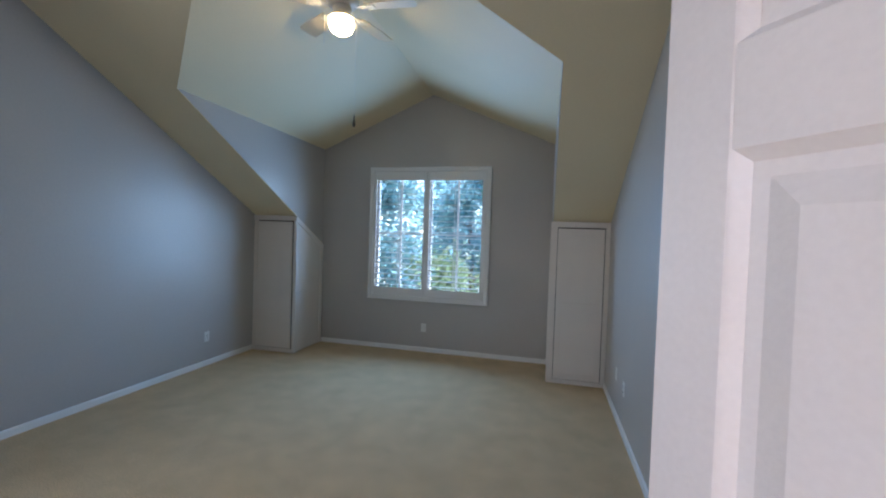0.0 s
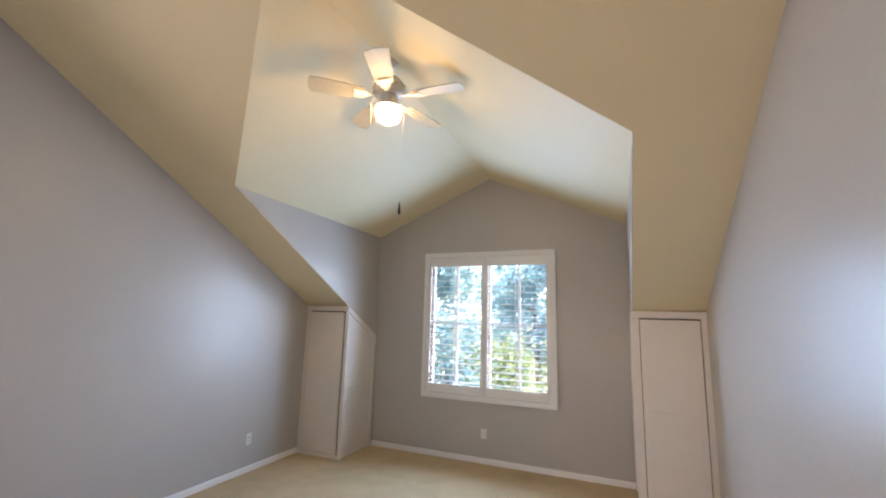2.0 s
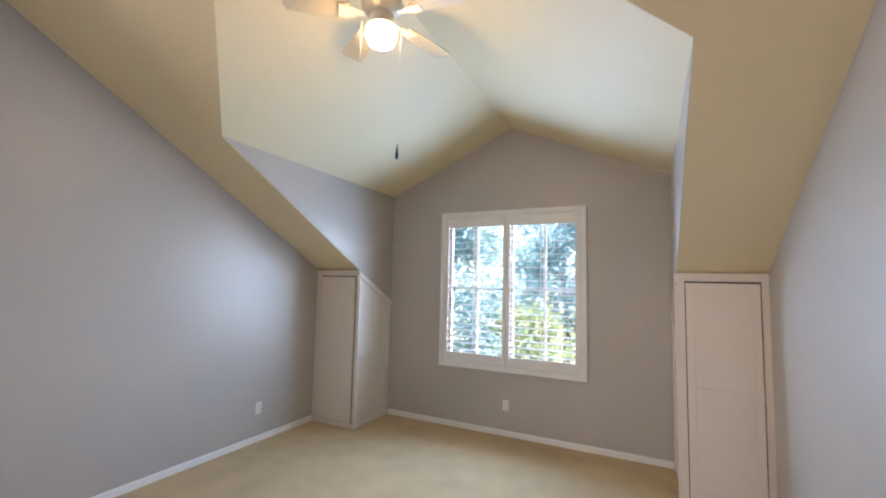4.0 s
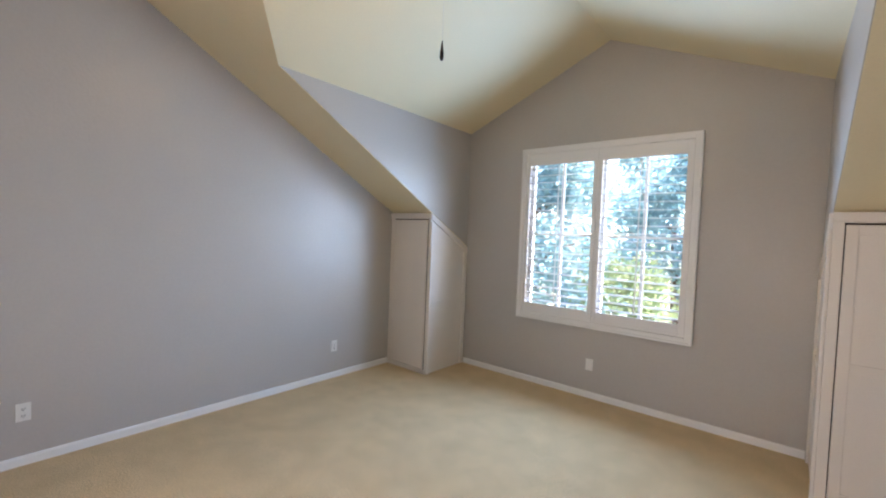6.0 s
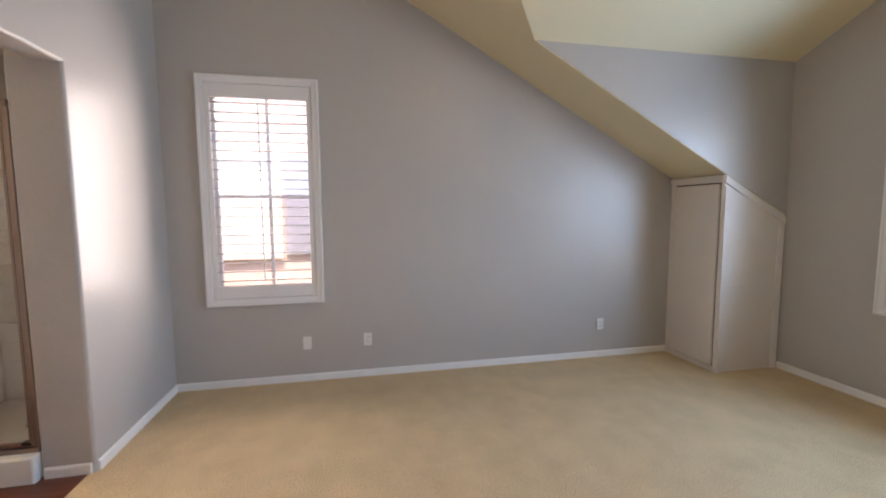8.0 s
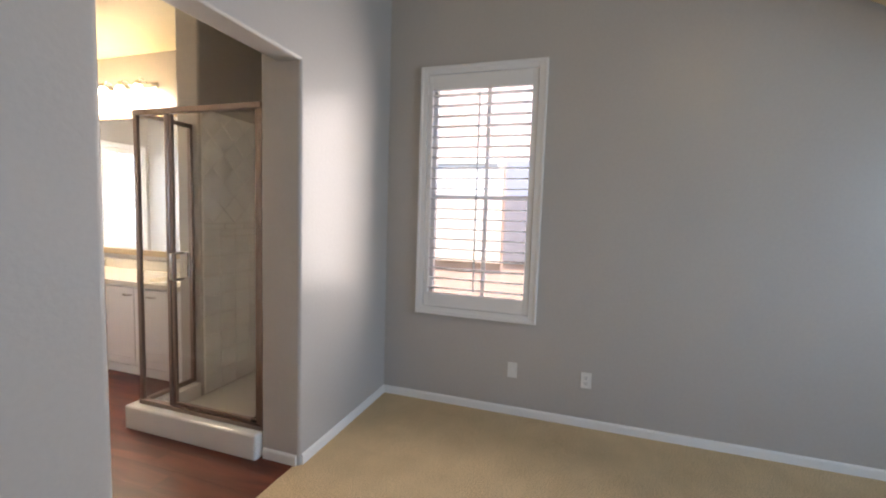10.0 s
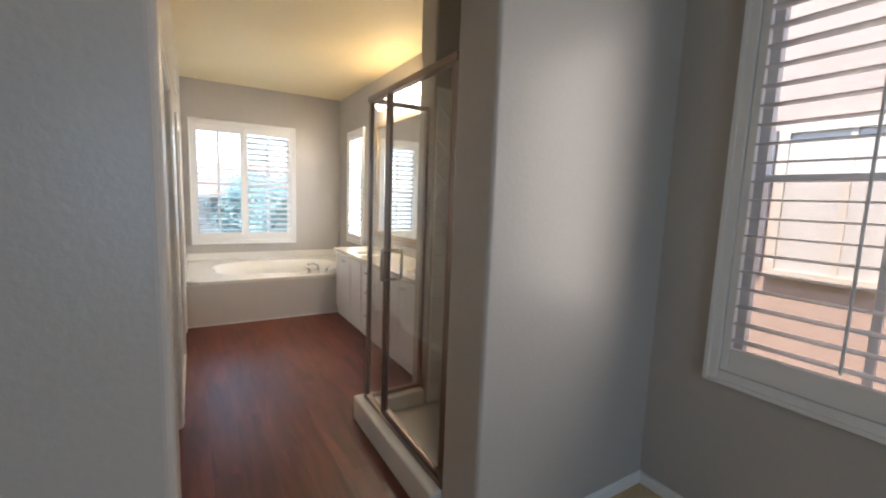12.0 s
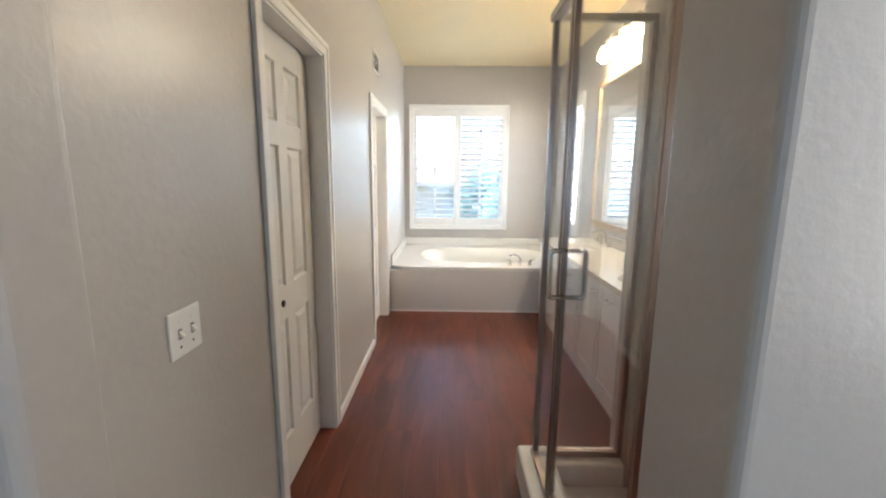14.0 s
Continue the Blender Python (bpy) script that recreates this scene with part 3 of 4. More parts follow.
# ---- panel doors ----
def door_leaf(e, w, h, t, s=0.115, rows=((0.24, 0.80), (0.95, 1.57), (1.67, 1.915))):
    """Six-panel leaf, local: hinge edge x = 0, faces at y = 0 and y = t."""
    m = 0.095
    cols = [(s, (w - m) / 2), ((w + m) / 2, w - s)]
    leaf = part("leaf", box(0.001, w - 0.001, 0.011, t - 0.011, 0.001, h - 0.001), DOORP, e)
    bm = bmesh.new()
    for x0, x1 in ((0, s), (w - s, w)):
        box(x0, x1, 0, t, 0, h, 0.002, 1, bm)
    zs = [0] + [z for r in rows for z in r] + [h]
    for z0, z1 in zip(zs[::2], zs[1::2]):
        box(s, w - s, 0.0004, t - 0.0004, z0, z1, bm=bm)
    for z0, z1 in rows:
        box(cols[0][1], cols[1][0], 0.0006, t - 0.0006, z0, z1, bm=bm)
    part("leaf_frame", bm, DOORP, leaf)
    for x0, x1 in cols:
        for z0, z1 in rows:
            bm = bmesh.new()
            for sgn, y0 in ((-1, 0.0112), (1, t - 0.0112)):
                for inset, rise, inset2, rise2 in ((0.0, 0.0, 0.010, 0.0), (0.022, 0.0, 0.045, 0.008)):
                    a = [bm.verts.new((x, y0 + sgn * 0.0003, z)) for x, z in ((x0 + inset, z0 + inset), (x1 - inset, z0 + inset), (x1 - inset, z1 - inset), (x0 + inset, z1 - inset))]
                    if rise2:
                        b = [bm.verts.new((x, y0 + sgn * rise2, z)) for x, z in ((x0 + inset2, z0 + inset2), (x1 - inset2, z0 + inset2), (x1 - inset2, z1 - inset2), (x0 + inset2, z1 - inset2))]
                        for i in range(4):
                            bm.faces.new((a[i], a[(i + 1) % 4], b[(i + 1) % 4], b[i]))
                        bm.faces.new(b)
                    else:
                        # sloping sticking round the field
                        b = [bm.verts.new((x, y0 + sgn * 0.0105, z)) for x, z in ((x0, z0), (x1, z0), (x1, z1), (x0, z1))]
                        c = [bm.verts.new((x, y0 + sgn * 0.0004, z)) for x, z in ((x0 + inset2, z0 + inset2), (x1 - inset2, z0 + inset2), (x1 - inset2, z1 - inset2), (x0 + inset2, z1 - inset2))]
                        for i in range(4):
                            bm.faces.new((b[i], b[(i + 1) % 4], c[(i + 1) % 4], c[i]))
                        bmesh.ops.delete(bm, geom=a, context="VERTS")
            bmesh.ops.recalc_face_normals(bm, faces=bm.faces)
            part("panel", bm, DOORP, leaf)
    return leaf


def casing(parent, y0, y1, z, x, side, depth):
    """Moulded trim round an opening in a wall along y; side: the way it stands proud."""
    for k, (w0, w1, p) in enumerate(((0.0, 0.062, 0.012), (0.040, 0.066, 0.018))):
        bm = bmesh.new()
        a, b = sorted((x, x + side * p))
        for q in ((y0 - w1, y0 - w0, 0, z + w1), (y1 + w0, y1 + w1, 0, z + w1), (y0 - w0, y1 + w0, z + w0, z + w1)):
            box(a, b, q[0], q[1], q[2], q[3], 0.004, 2, bm)
        part("casing" if k == 0 else "casing_bead", bm, TRIM, parent)
    bm = bmesh.new()
    a, b = sorted((x + side * 0.002, x - side * depth))
    for q in ((y0, y0 + 0.008, 0, z), (y1 - 0.008, y1, 0, z), (y0 + 0.008, y1 - 0.008, z - 0.008, z)):
        box(a, b, q[0], q[1], q[2], q[3], bm=bm)
    part("jamb", bm, TRIM, parent)


entry = thing("door_1", "open white six-panel bedroom door", "door", pose(4.420, -0.261, 0.012, 0, 0, ENTRY_TURN), kind="structure")
leaf = door_leaf(entry, 0.76, 2.03, 0.036, 0.06, ((0.24, 0.80), (0.95, 1.65), (1.73, 1.93)))
for name, y0, y1, label in (("door_2", -1.70, -0.99, "closed white six-panel closet door in the bathroom"), ("door_3", -3.74, -2.99, "closed white six-panel door beside the bathtub")):
    d = thing(name, label, "door", pose(0, 0, 0), kind="structure")
    casing(d, y0, y1, 2.06, BX, -1, 0.12)
    sub = thing("door_hang", "", "", pose(BX + 0.083, y0 + 0.011, 0.012, 0, 0, 90))
    leaf = door_leaf(d, y1 - y0 - 0.022, 2.036, 0.034)
    leaf.matrix_basis = sub.matrix_basis @ Matrix.Translation((0, -0.034, 0))
    bpy.data.objects.remove(sub)
    part("door_pull", lathe([(0.016, 0.0), (0.016, 0.006), (0.011, 0.009), (0.004, 0.009)], 16), DARK, leaf, "dark recessed pull").matrix_basis = Matrix.Translation((0.44, 0.0335, 0.88)) @ pose(0, 0, 0, -90, 0, 0)

entry_frame = thing("door_frame", "white painted trim of the bedroom doorway", "door frame", kind="structure")
bm = bmesh.new()
for q in ((3.54, 3.60, 0, 2.12), (4.41, 4.47, 0, 2.12), (3.60, 4.41, 2.06, 2.12)):
    box(q[0], q[1], -0.27, -0.256, q[2], q[3], 0.003, 2, bm)
part("casing", bm, TRIM, entry_frame)


# ---- shower ----
def bar(bm, p, q, w=0.014, d=0.014):
    (x0, y0, z0), (x1, y1, z1) = p, q
    box(min(x0, x1) - w, max(x0, x1) + w, min(y0, y1) - d, max(y0, y1) + d, min(z0, z1), max(z0, z1), 0.003, 1, bm)


GX, GY0, GYD, GY1, GZ0, GZ1 = 1.094, -0.290, -0.975, -1.274, 0.155, 2.07
pan = thing("shower_pan", "cream shower pan with a raised curb", "shower pan", pose(0, 0, 0))
bm = box(1.01, 1.168, -1.352, -0.273, -0.012, 0.155, 0.014, 3)
box(0.692, 1.008, -1.352, -1.207, -0.012, 0.153, 0.012, 3, bm)
part("curb", bm, ACRYL, pan, "smooth white curb")
part("pan_floor", box(0.002, 1.01, -1.205, -0.272, -0.012, 0.05, 0.01, 2), ACRYL, pan)
part("drain", lathe([(0.045, 0.05), (0.045, 0.055), (0.03, 0.056)], 20, at=(0.5, -0.7, 0)), CHROME, pan)
encl = thing("shower_enclosure", "clear glass shower enclosure in a brushed metal frame", "shower enclosure", pose(0, 0, 0))
for x, y in ((GX, GY0), (GX, GY1), (0.705, GY1)):
    bm = bmesh.new()
    bar(bm, (x, y, GZ0), (x, y, GZ1), 0.012, 0.016)
    part("upright", bm, BRONZE, encl)
part("header_rail", box(GX - 0.022, GX + 0.022, GY1 - 0.016, -0.273, GZ1, GZ1 + 0.035, 0.005, 2), BRONZE, encl)
part("return_rail", box(0.693, GX - 0.022, GY1 - 0.014, GY1 + 0.014, GZ1, GZ1 + 0.03, 0.004, 2), BRONZE, encl)
part("sill_rail", box(GX - 0.02, GX + 0.02, GY1 - 0.016, -0.273, GZ0, GZ0 + 0.03, 0.004, 2), BRONZE, encl)
part("return_sill", box(0.693, GX - 0.02, GY1 - 0.014, GY1 + 0.014, GZ0 - 0.001, GZ0 + 0.028, 0.004, 2), BRONZE, encl)
part("mullion", box(GX - 0.014, GX + 0.014, GYD - 0.045, GYD - 0.019, GZ0 + 0.03, GZ1, 0.004, 2), BRONZE, encl)
for q in ((GX - 0.003, GX + 0.003, GY1 + 0.014, GYD - 0.045), (0.717, GX - 0.014, GY1 - 0.003, GY1 + 0.003)):
    g = part("fixed_pane", box(*q, GZ0 + 0.03, GZ1), SHGLASS, encl, "clear glass")
    g.visible_shadow = False
dr = part("door_glass", box(GX - 0.003, GX + 0.003, GYD + 0.012, GY0 - 0.020, GZ0 + 0.06, GZ1 - 0.02), SHGLASS, encl, "clear glass")
dr.visible_shadow = False
bm = bmesh.new()
box(GX - 0.011, GX + 0.011, GYD - 0.010, GYD + 0.012, GZ0 + 0.036, GZ1 - 0.004, 0.003, 1, bm)
box(GX - 0.011, GX + 0.011, GY0 - 0.034, GY0 - 0.018, GZ0 + 0.036, GZ1 - 0.004, 0.003, 1, bm)
box(GX - 0.010, GX + 0.010, GYD + 0.012, GY0 - 0.034, GZ0 + 0.036, GZ0 + 0.06, 0.003, 1, bm)
part("door_frame_bar", bm, BRONZE, dr)
part("pivot", box(GX - 0.03, GX + 0.012, GY0 - 0.075, GY0 - 0.02, GZ0 + 0.038, GZ0 + 0.06, 0.006, 2), DARK, dr, "dark pivot hinge at the foot of the door")
hy = GYD + 0.05
for s in (-1, 1):
    arc = [(GX + s * 0.004, hy, 1.03)] + [(GX + s * (0.050 + 0.012 * math.sin(a)), hy, 1.042 - 0.012 * math.cos(a)) for a in (0, 0.5, 1.0, 1.57)] + \
          [(GX + s * (0.050 + 0.012 * math.sin(a)), hy, 1.188 - 0.012 * math.cos(a)) for a in (1.57, 2.1, 2.6, 3.14)] + [(GX + s * 0.004, hy, 1.20)]
    part("handle", tube(arc, 0.0085, 10), CHROME, dr, "brushed metal pull handle")


# ---- bathtub ----
tub = thing("bathtub", "cream alcove bathtub with a panelled front", "bathtub", pose(0, TUBY, 0))
TL, TW = BX - 0.006, -(BY - TUBY) - 0.004
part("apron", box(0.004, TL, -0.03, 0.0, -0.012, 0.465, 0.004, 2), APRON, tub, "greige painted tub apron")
part("apron_foot", box(0.004, TL, 0.0, 0.008, -0.012, 0.012, 0.002, 1), TRIM, tub)
bm = bmesh.new()
loops = []
N = 48


def oval(cx, cy, rx, ry, z, p):
    ring = []
    for i in range(N):
        a = 2 * math.pi * (i + 0.5) / N
        c, s = math.cos(a), math.sin(a)
        k = (abs(c) ** p + abs(s) ** p) ** (-1 / p)
        ring.append(bm.verts.new((cx + rx * c * k, cy + ry * s * k, z)))
    return ring


cx, cy = TL / 2, -TW / 2 - 0.01
for rx, ry, z, p in ((TL / 2 - 0.003, TW / 2 - 0.0, 0.462, 40), (TL / 2 - 0.003, TW / 2 + 0.008, 0.475, 40), (TL / 2 - 0.003, TW / 2 + 0.008, 0.495, 40), (TL / 2 - 0.01, TW / 2, 0.502, 40),
                     (0.80, 0.52, 0.502, 3.0), (0.78, 0.50, 0.49, 3.0), (0.74, 0.46, 0.36, 3.0), (0.66, 0.40, 0.16, 3.2), (0.56, 0.32, 0.10, 3.2)):
    loops.append(oval(cx, cy, rx, ry, z, p))
for a, b in zip(loops, loops[1:]):
    for i in range(N):
        f = bm.faces.new((a[i], a[(i + 1) % N], b[(i + 1) % N], b[i]))
        f.smooth = loops.index(a) > 3
bm.faces.new(loops[-1])
bmesh.ops.recalc_face_normals(bm, faces=bm.faces)
part("basin", bm, ACRYL, tub, "glossy cream basin and deck")
bm = bmesh.new()
box(0.018, TL - 0.016, -TW - 0.0, -TW + 0.016, 0.503, 0.605, 0.004, 2, bm)
box(0.002, 0.018, -TW, -0.004, 0.503, 0.605, 0.004, 2, bm)
box(TL - 0.016, TL, -TW, -0.12, 0.503, 0.605, 0.004, 2, bm)
part("splash_rim", bm, ACRYL, tub)
tap = thing("tub_faucet", "chrome tub filler with two lever handles on the deck", "faucet", pose(0.72, TUBY - 0.14, 0.503))
part("spout", tube([(0, 0, 0), (0, 0, 0.06), (0.01, -0.02, 0.09), (0.06, -0.07, 0.105), (0.10, -0.11, 0.085)], [0.02, 0.016, 0.015, 0.014, 0.012], 12), CHROME, tap)
for k in (-0.11, 0.11):
    h = part("tap_base", lathe([(0.024, 0), (0.022, 0.015), (0.014, 0.03), (0.014, 0.05), (0.008, 0.055)], 16, at=(k, 0, 0)), CHROME, tap)
    part("lever", tube([(k, 0, 0.05), (k + 0.055 * (1 if k > 0 else -1), 0.01, 0.075)], [0.008, 0.005], 8), CHROME, h)


# ---- vanity ----
VX, V0, V1, VZ = 0.53, -1.46, -3.905, 0.80
van = thing("vanity_cabinet", "white bathroom vanity with doors and drawers", "vanity", pose(0, V1, 0))
VL = V0 - V1
part("carcass", box(0.002, VX - 0.02, 0, VL, 0.085, VZ), VAN, van)
part("toe_kick", box(0.002, VX - 0.035, 0, VL, -0.012, 0.085), VAN, van)
part("plinth_board", box(VX - 0.035, VX - 0.022, 0.0, VL, -0.012, 0.075, 0.003, 1), VAN, van)


def pull(parent, y, z):
    part("pull", tube([(VX + 0.001, y - 0.045, z), (VX + 0.022, y - 0.04, z), (VX + 0.026, y, z - 0.002), (VX + 0.022, y + 0.04, z), (VX + 0.001, y + 0.045, z)], 0.005, 8), CHROME, parent, "brushed metal pull")


def front(y0, y1, z0, z1, name, grips):
    d = part(name, box(VX - 0.019, VX - 0.006, y0, y1, z0, z1, 0.002, 1), VAN, van)
    bm = bmesh.new()
    s = 0.055 if z1 - z0 > 0.3 else 0.025
    for q in ((y0, y0 + s, z0, z1), (y1 - s, y1, z0, z1), (y0 + s, y1 - s, z0, z0 + s), (y0 + s, y1 - s, z1 - s, z1)):
        box(VX - 0.007, VX, *q, 0.002, 1, bm)
    part("front_frame", bm, VAN, d)
    for g in grips:
        pull(d, *g)


u = -V1
for a, b, grip in ((0.02, 0.50, [(0.35, 0.72)]), (0.51, 0.90, []), (1.36, 1.76, [(1.70, 0.72)]), (1.77, 2.20, [(1.98, 0.72)])):
    front(a, b, 0.10, VZ - 0.02, "door", grip)
for z0, z1 in ((0.60, 0.78), (0.39, 0.59), (0.10, 0.38)):
    front(0.92, 1.34, z0, z1, "drawer", [(1.13, (z0 + z1) / 2 + 0.01)])
top = thing("countertop", "cream cultured marble vanity top with two basins", "countertop", pose(0, V1, VZ))
bm = bmesh.new()
SY = (0.62, 1.95)


def slab_with_basins(bm):
    xs, z0, z1 = (0.002, VX + 0.025), 0.0, 0.04
    cuts = [0.0]
    for s in SY:
        cuts += [s - 0.25, s + 0.25]
    cuts.append(VL)
    for a, b in zip(cuts[::2], cuts[1::2]):
        box(xs[0], xs[1], a, b, z0, z1, bm=bm)
    for s in SY:
        n = 32
        outer, rings = [], []
        for i in range(n):
            a = 2 * math.pi * (i + 0.5) / n
            c, q = math.cos(a), math.sin(a)
            k = 1 / max(abs(c), abs(q))
            outer.append(bm.verts.new(((xs[0] + xs[1]) / 2 + (xs[1] - xs[0]) / 2 * c * k, s + 0.25 * q * k, z1)))
        rings.append(outer)
        for rx, ry, z in ((0.17, 0.215, z1), (0.16, 0.205, z1 - 0.015), (0.13, 0.17, -0.06), (0.05, 0.06, -0.11)):
            rings.append([bm.verts.new(((xs[0] + xs[1]) / 2 + 0.02 + rx * math.cos(2 * math.pi * (i + 0.5) / n), s + ry * math.sin(2 * math.pi * (i + 0.5) / n), z)) for i in range(n)])
        for a, b in zip(rings, rings[1:]):
            for i in range(n):
                f = bm.faces.new((a[i], a[(i + 1) % n], b[(i + 1) % n], b[i]))
                f.smooth = a is not outer
        bm.faces.new(rings[-1])
        box(xs[1] - 0.02, xs[1], s - 0.25, s + 0.25, z0, z1 - 0.0005, bm=bm)


slab_with_basins(bm)
bmesh.ops.recalc_face_normals(bm, faces=bm.faces)
part("slab", bm, STONE, top)
part("backsplash", box(0.002, 0.022, 0, VL, 0.041, 0.14, 0.004, 2), STONE, top)


def basin_faucet(y):
    e = thing("basin_faucet", "brushed nickel basin faucet with two lever handles", "faucet", pose(0.085, y, VZ + 0.04), group="basin faucets")
    part("spout", tube([(0, 0, 0), (0, 0, 0.10), (0.015, 0, 0.135), (0.06, 0, 0.15), (0.115, 0, 0.125)], [0.018, 0.014, 0.013, 0.012, 0.010], 12), CHROME, e)
    for k in (-0.10, 0.10):
        h = part("tap_base", lathe([(0.022, 0), (0.018, 0.02), (0.013, 0.05), (0.013, 0.075), (0.006, 0.08)], 16, at=(0, k, 0)), CHROME, e)
        part("lever", tube([(0, k, 0.07), (0.01, k * 1.5, 0.092)], [0.007, 0.004], 8), CHROME, h)


for s in SY:
    basin_faucet(V1 + s)

mir = thing("wall_mirror", "large framed vanity mirror on the bathroom wall", "mirror", pose(0, -3.90, 0.985))
ML, MH = 2.36, 1.43
part("glass", box(0.004, 0.012, 0.05, ML - 0.05, 0.05, MH - 0.05), MIRROR, mir, "silvered mirror glass")
bm = bmesh.new()
for q in ((0, 0.06, 0, MH), (ML - 0.06, ML, 0, MH), (0.06, ML - 0.06, 0, 0.06), (0.06, ML - 0.06, MH - 0.06, MH)):
    box(0.001, 0.03, *q, 0.004, 2, bm)
part("mirror_frame", bm, OAK, mir, "golden oak mirror frame")


def vanity_light(y, z, n, gap):
    e = thing("vanity_light", "brass bar light with five lit glass shades above the mirror", "wall light", pose(0, y, z))
    part("backplate", box(0.0, 0.03, -gap * n / 2, gap * n / 2, -0.03, 0.03, 0.01, 3), CHROME, e)
    for k in range(n):
        yy = (k - (n - 1) / 2) * gap
        part("arm", tube([(0.02, yy, 0.0), (0.06, yy, 0.045), (0.10, yy, 0.05), (0.125, yy, 0.02)], 0.007, 8), CHROME, e)
        part("shade_cap", lathe([(0.022, 0.02), (0.03, 0.0), (0.032, -0.02)], 16, at=(0.125, yy, 0)), CHROME, e)
        part("shade", lathe([(0.028, -0.02), (0.042, -0.045), (0.054, -0.085), (0.062, -0.125), (0.03, -0.122)], 20, at=(0.125, yy, 0)), SHADE, e, "glowing frosted glass bell shade")
        part("bulb", lathe([(0.012, -0.118), (0.026, -0.126), (0.030, -0.138), (0.024, -0.150), (0.006, -0.157)], 16, at=(0.125, yy, 0)), FILAMENT, e, "bright frosted bulb")


vanity_light(-3.05, 2.66, 5, 0.235)

vent = thing("wall_vent", "small white air vent high on the bathroom wall", "vent", pose(BX, -3.26, 2.43, 0, 0, -90))
bm = bmesh.new()
for q in ((-0.15, 0.15, 0.07, 0.085), (-0.15, 0.15, -0.085, -0.07), (-0.15, -0.135, -0.07, 0.07), (0.135, 0.15, -0.07, 0.07)):
    box(q[0], q[1], -0.010, 0, q[2], q[3], 0.002, 1, bm)
part("frame", bm, TRIM, vent)
# black sheet put in as the shade behind the slats
part("slat_shade", box(-0.135, 0.135, -0.002, -0.0005, -0.07, 0.07), SLOT, vent)
for k in range(7):
    part("slat", prism([(-0.135, -0.002, -0.062 + k * 0.02), (-0.135, -0.008, -0.068 + k * 0.02), (-0.135, -0.008, -0.064 + k * 0.02), (-0.135, -0.002, -0.056 + k * 0.02)], (0.27, 0, 0)), TRIM, vent)


# ---- outside ----
setting("ground", box(-400, 400, -400, 400, -3.6, -3.2), GROUND, "dry grass ground outside the house", "ground")


def house(m, w, d, h, wall, label, openings, roof=True):
    e = thing("house", label, "house", m)
    part("wall", box(0, w, 0, d, 0, h), wall, e)
    if roof:
        bm = prism([(-0.5, -0.5, h), (-0.5, d + 0.5, h), (-0.5, d / 2, h + d * 0.22)], (w + 1.0, 0, 0))
        part("roof", bm, ROOF, e, "brown tile roof")
        part("fascia", box(-0.55, w + 0.55, -0.58, -0.5, h - 0.12, h + 0.08), CREAM, e)
    for x0, x1, z0, z1, sh in openings:
        win = part("window", box(x0, x1, -0.04, -0.005, z0, z1), BLIND, e, "window with pale closed blinds")
        bm = bmesh.new()
        for q in ((x0 - 0.1, x0, z0 - 0.1, z1 + 0.1), (x1, x1 + 0.1, z0 - 0.1, z1 + 0.1), (x0, x1, z1, z1 + 0.1), (x0, x1, z0 - 0.1, z0)):
            box(q[0], q[1], -0.08, -0.005, q[2], q[3], bm=bm)
        box((x0 + x1) / 2 - 0.03, (x0 + x1) / 2 + 0.03, -0.06, -0.045, z0, z1, bm=bm)
        part("window_trim", bm, CREAM, win)
        if sh:
            for a in ((x0 - 0.6, x0 - 0.14), (x1 + 0.14, x1 + 0.6)):
                part("shutter", box(a[0], a[1], -0.06, -0.005, z0 - 0.05, z1 + 0.05, 0.01, 1), GREY, e, "dark grey window shutter")
    return e


house(pose(-4.0, -3.5, -3.2, 0, 0, 90), 12, 7, 9.2, STUCCO, "neighbouring pink stucco house with dark shutters", [(2.55, 3.65, 4.0, 5.6, True), (7.5, 8.6, 4.0, 5.6, True)])
house(pose(9.0, -24, -3.2, 0, 0, 180), 13, 9, 4.4, CREAM, "cream stucco house across the garden", [(3.0, 4.2, 2.2, 3.6, False), (7.0, 8.4, 2.2, 3.6, False)])
house(pose(-6.0, -30, -3.2, 0, 0, 180), 12, 9, 3.6, STUCCO, "distant stucco house with a tile roof", [(3.0, 4.2, 1.6, 2.8, False)])


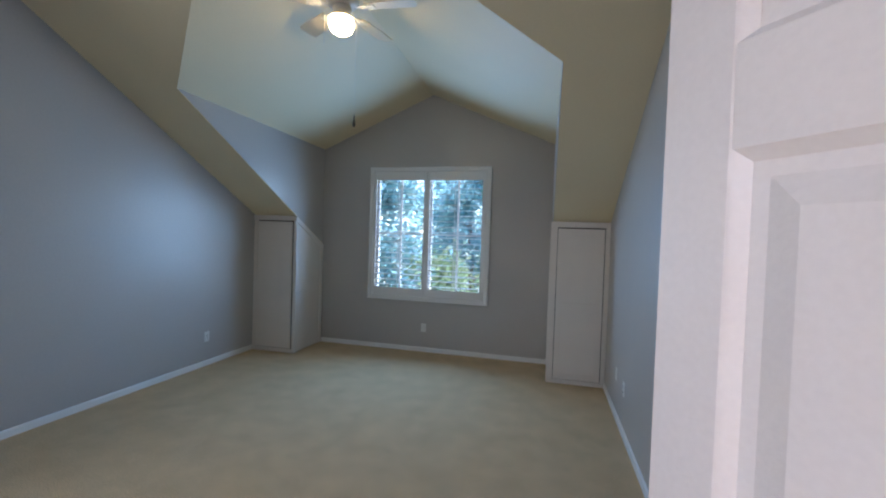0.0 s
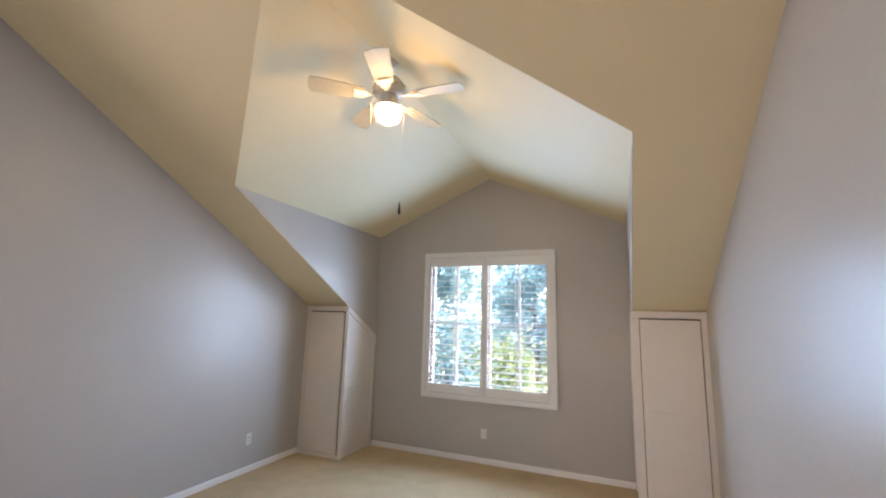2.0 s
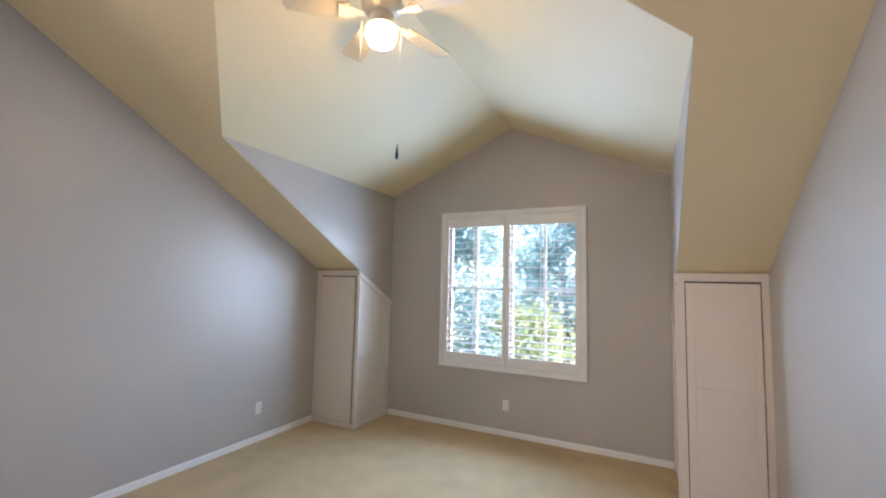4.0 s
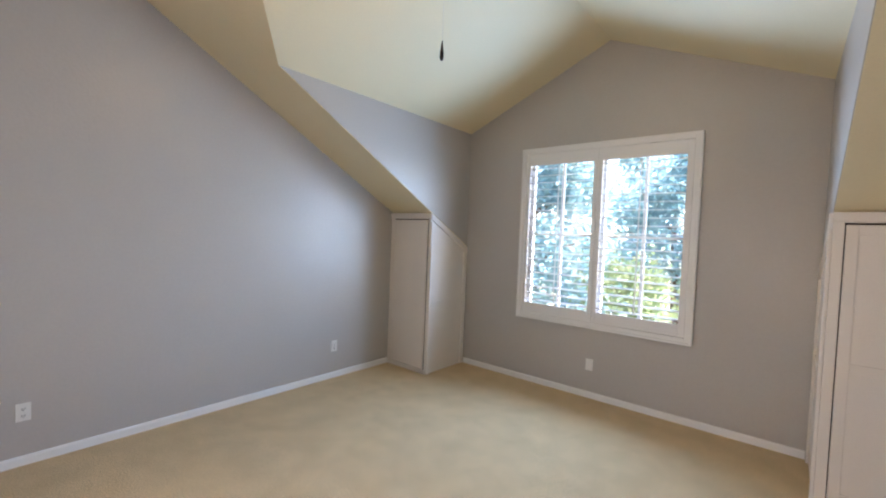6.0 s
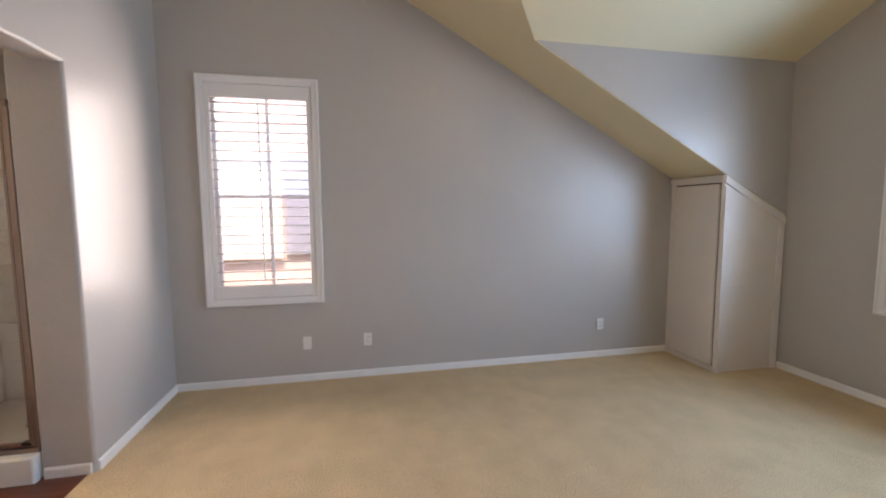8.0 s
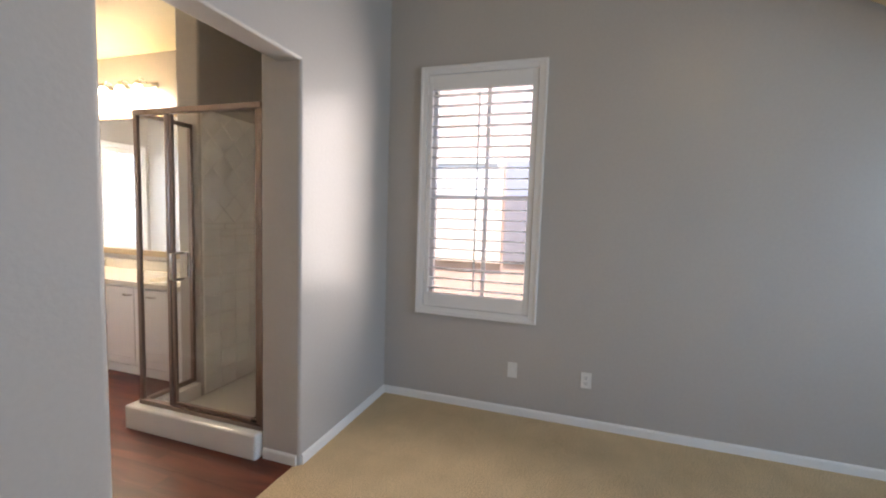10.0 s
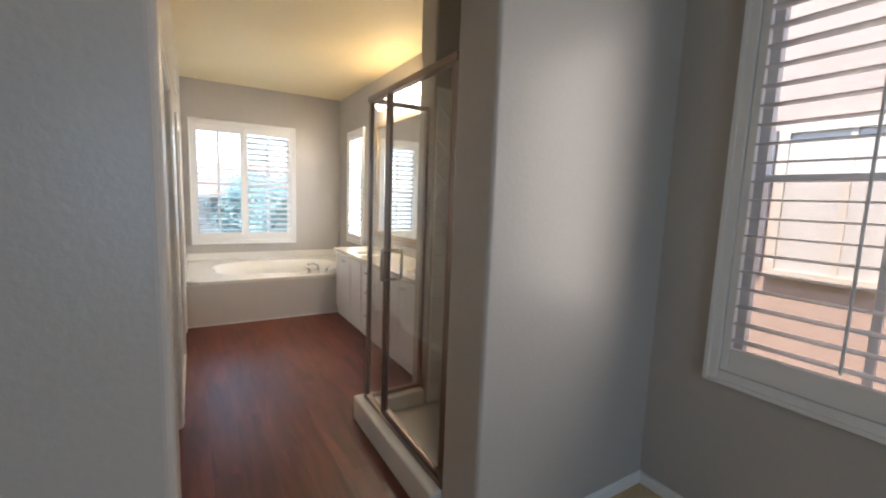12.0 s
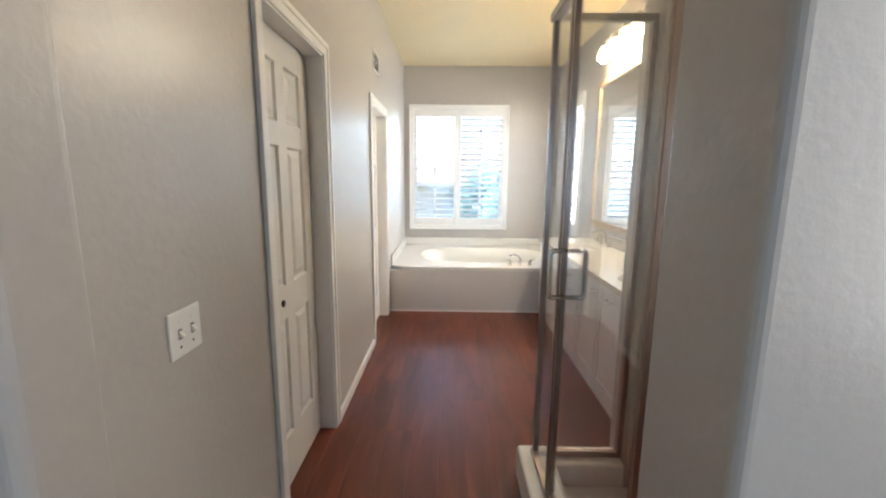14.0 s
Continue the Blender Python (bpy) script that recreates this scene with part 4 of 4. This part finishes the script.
def tree(x, y, height, spread, leaf, seed, dense=3300, base=-3.2):
    """Tapered trunk with limbs, and a crown of many small leaf clumps."""
    rnd = random.Random(seed)
    e = thing("tree", "tall leafy green tree outside the window", "tree", pose(x, y, base), group="garden trees")
    bm = tube([(0, 0, 0), (0.05, 0.1, height * 0.3), (-0.1, 0.05, height * 0.65), (0, 0, height * 0.95)], [0.20, 0.15, 0.09, 0.02], 8)
    limbs = []
    for k in range(12):
        z = height * (0.28 + 0.055 * k)
        a, ln = rnd.uniform(0, 6.28), spread * (1 - 0.05 * k) * rnd.uniform(0.6, 1)
        tip = Vector((math.cos(a) * ln, math.sin(a) * ln, z + ln * 0.35))
        limbs.append((Vector((0, 0, z)), tip))
        tb = tube([(0, 0, z), tuple((Vector((0, 0, z)) + tip) / 2 + Vector((0, 0, 0.12))), tuple(tip)], [0.06, 0.04, 0.012], 6)
        me = bpy.data.meshes.new("limb")
        tb.to_mesh(me)
        tb.free()
        bm.from_mesh(me)
        bpy.data.meshes.remove(me)
    part("trunk", bm, BARK, e)
    verts, faces = [], []
    for i in range(dense):
        a, b = rnd.choice(limbs)
        c = a.lerp(b, rnd.uniform(0.35, 1.08)) + Vector((rnd.gauss(0, 0.4), rnd.gauss(0, 0.4), rnd.gauss(0, 0.38)))
        for k in range(5):
            p = c + Vector((rnd.gauss(0, 0.14), rnd.gauss(0, 0.14), rnd.gauss(0, 0.14)))
            u = Vector((rnd.gauss(0, 1), rnd.gauss(0, 1), rnd.gauss(0, 0.6))).normalized()
            v = u.orthogonal().normalized()
            s = rnd.uniform(0.05, 0.115)
            o = len(verts)
            verts += [p - u * s, p + v * s * 0.5, p + u * s, p - v * s * 0.5]
            faces.append((o, o + 1, o + 2, o + 3))
    me = bpy.data.meshes.new("crown")
    me.from_pydata(verts, [], faces)
    me.materials.append(leaf)
    ob = new("crown", me)
    ob.parent = e
    tagged(ob, "crown of many small leaves", kind="stuff")


for i, (x, y, h, s, leaf) in enumerate([(-1.6, 11.5, 9.0, 2.6, LEAF), (-5.0, 14.5, 10.5, 3.0, LEAF), (0.9, 16.5, 8.5, 2.8, LEAF), (3.2, 15.5, 4.4, 1.8, LEAF2), (0.6, 11.4, 3.9, 1.3, LEAF2), (-1.6, 20.5, 11.0, 3.4, LEAF), (-8.5, 21.0, 12.0, 3.4, LEAF),
                                        (-1.4, -17, 4.9, 1.6, LEAF), (-5.5, -18, 6.4, 2.5, LEAF), (-0.2, -24, 5.5, 1.5, LEAF)]):
    tree(x, y, h, s, leaf, 20 + i)


# ---- shower tiles ----
def clip(poly, axis, limit, keep_less):
    out = []
    for i, p in enumerate(poly):
        q = poly[(i + 1) % len(poly)]
        a, b = [(limit - r[axis]) * (1 if keep_less else -1) for r in (p, q)]
        if a >= 0:
            out.append(p)
        if a * b < 0:
            k = a / (a - b)
            out.append(tuple(p[j] + (q[j] - p[j]) * k for j in (0, 1)))
    return out


def tile_wall(parent, to_world, width, z0, z1, band, each):
    """Straight tiles up to the band, a narrow liner, then tiles set on the diagonal. to_world(u, z, depth) places a point."""
    polys, s, g = [], 0.152, 0.0025
    z = z0
    while z < band - 0.001:
        top_z, u = min(z + s, band), 0.0
        while u < width - 0.001:
            polys.append([(u + g, z + g), (min(u + s, width) - g, z + g), (min(u + s, width) - g, top_z - g), (u + g, top_z - g)])
            u += s
        z += s
    u = 0.0
    while u < width - 0.001:
        polys.append([(u + g, band + g), (min(u + 0.2, width) - g, band + g), (min(u + 0.2, width) - g, band + 0.045 - g), (u + g, band + 0.045 - g)])
        u += 0.2
    h = s * 0.7071 - g
    i = 0
    zz = band + 0.045
    while zz < z1 + s:
        uu = -0.02 + (i % 2) * s * 0.7071
        while uu < width + s:
            p = [(uu, zz - h), (uu + h, zz), (uu, zz + h), (uu - h, zz)]
            for ax, lim, less in ((0, g, False), (0, width - g, True), (1, band + 0.045 + g, False), (1, z1 - g, True)):
                p = clip(p, ax, lim, less) if len(p) > 2 else []
            if len(p) > 2:
                polys.append(p)
            uu += s * 1.4142
        zz += s * 0.7071
        i += 1
    joined = bmesh.new()
    for p in polys:
        bm = bmesh.new() if each else joined
        lo = [bm.verts.new(to_world(a, b, 0.001)) for a, b in p]
        cu, cz = sum(a for a, b in p) / len(p), sum(b for a, b in p) / len(p)
        hi = [bm.verts.new(to_world(a + (cu - a) * 0.025, b + (cz - b) * 0.025, 0.0065)) for a, b in p]
        bm.faces.new(hi)
        for k in range(len(p)):
            j = (k + 1) % len(p)
            bm.faces.new((lo[k], lo[j], hi[j], hi[k]))
        if each:
            bmesh.ops.recalc_face_normals(bm, faces=bm.faces)
            part("tile", bm, TILE, parent)
    if each:
        joined.free()
    else:
        bmesh.ops.recalc_face_normals(joined, faces=joined.faces)
        tagged(part("tiles", joined, TILE, parent), kind="stuff")


for name, fn, width, each, slab in (
    ("wall_tiling", lambda u, z, d: (0.672 - u, -1.201 + d, z), 0.66, True, (0.002, 0.675, -1.205, -1.201)),
    ("wall_tiling_back", lambda u, z, d: (0.006 + d, -1.19 + u, z), 0.90, False, (0.001, 0.006, -1.20, -0.28)),
    ("wall_tiling_side", lambda u, z, d: (0.02 + u, -0.276 - d, z), 1.0, False, (0.008, 1.03, -0.276, -0.271)),
):
    t = setting(name, box(*slab, 0.05, 2.22), GROUT, "cream ceramic shower wall tiling", "tiling")
    tile_wall(t, fn, width, 0.055, 2.215, 1.33, each)

# ---- floor planks ----
PW, PL = 0.152, 1.22
bm = box(0.0002, PW - 0.0002, 0.0002, PL - 0.0002, -0.011, 0.0)
plank = bpy.data.meshes.new("plank")
bm.to_mesh(plank)
bm.free()
plank.materials.append(WOOD)
rnd = random.Random(7)
col, x = 0, BX - PW
while x > -PW:
    y = -0.037 - PL - 0.001 + rnd.uniform(0, PL)
    while y > BY - PL:
        a, b = max(y, BY), min(y + PL, -0.037)
        lo = max(x, 0.0)
        if b - a > 0.03 and b > TUBY - 0.1:
            if b - a > PL - 0.001 and lo == x:
                ob = piece("plank", plank, floor_bath, (x, y, 0))
            else:
                ob = part("plank", box(lo - x + 0.0002, PW - 0.0002, a - y + 0.0002, b - y - 0.0002, -0.011, 0.0), WOOD, floor_bath)
                ob.location = (x, y, 0)
        y -= PL
    x -= PW
    col += 1
for y0, y1 in ((-1.70, -0.99), (-3.74, -2.99)):
    part("threshold", box(BX + 0.0005, BX + 0.12, y0, y1, -0.011, 0.002, 0.002, 1), WOOD, floor_bath)
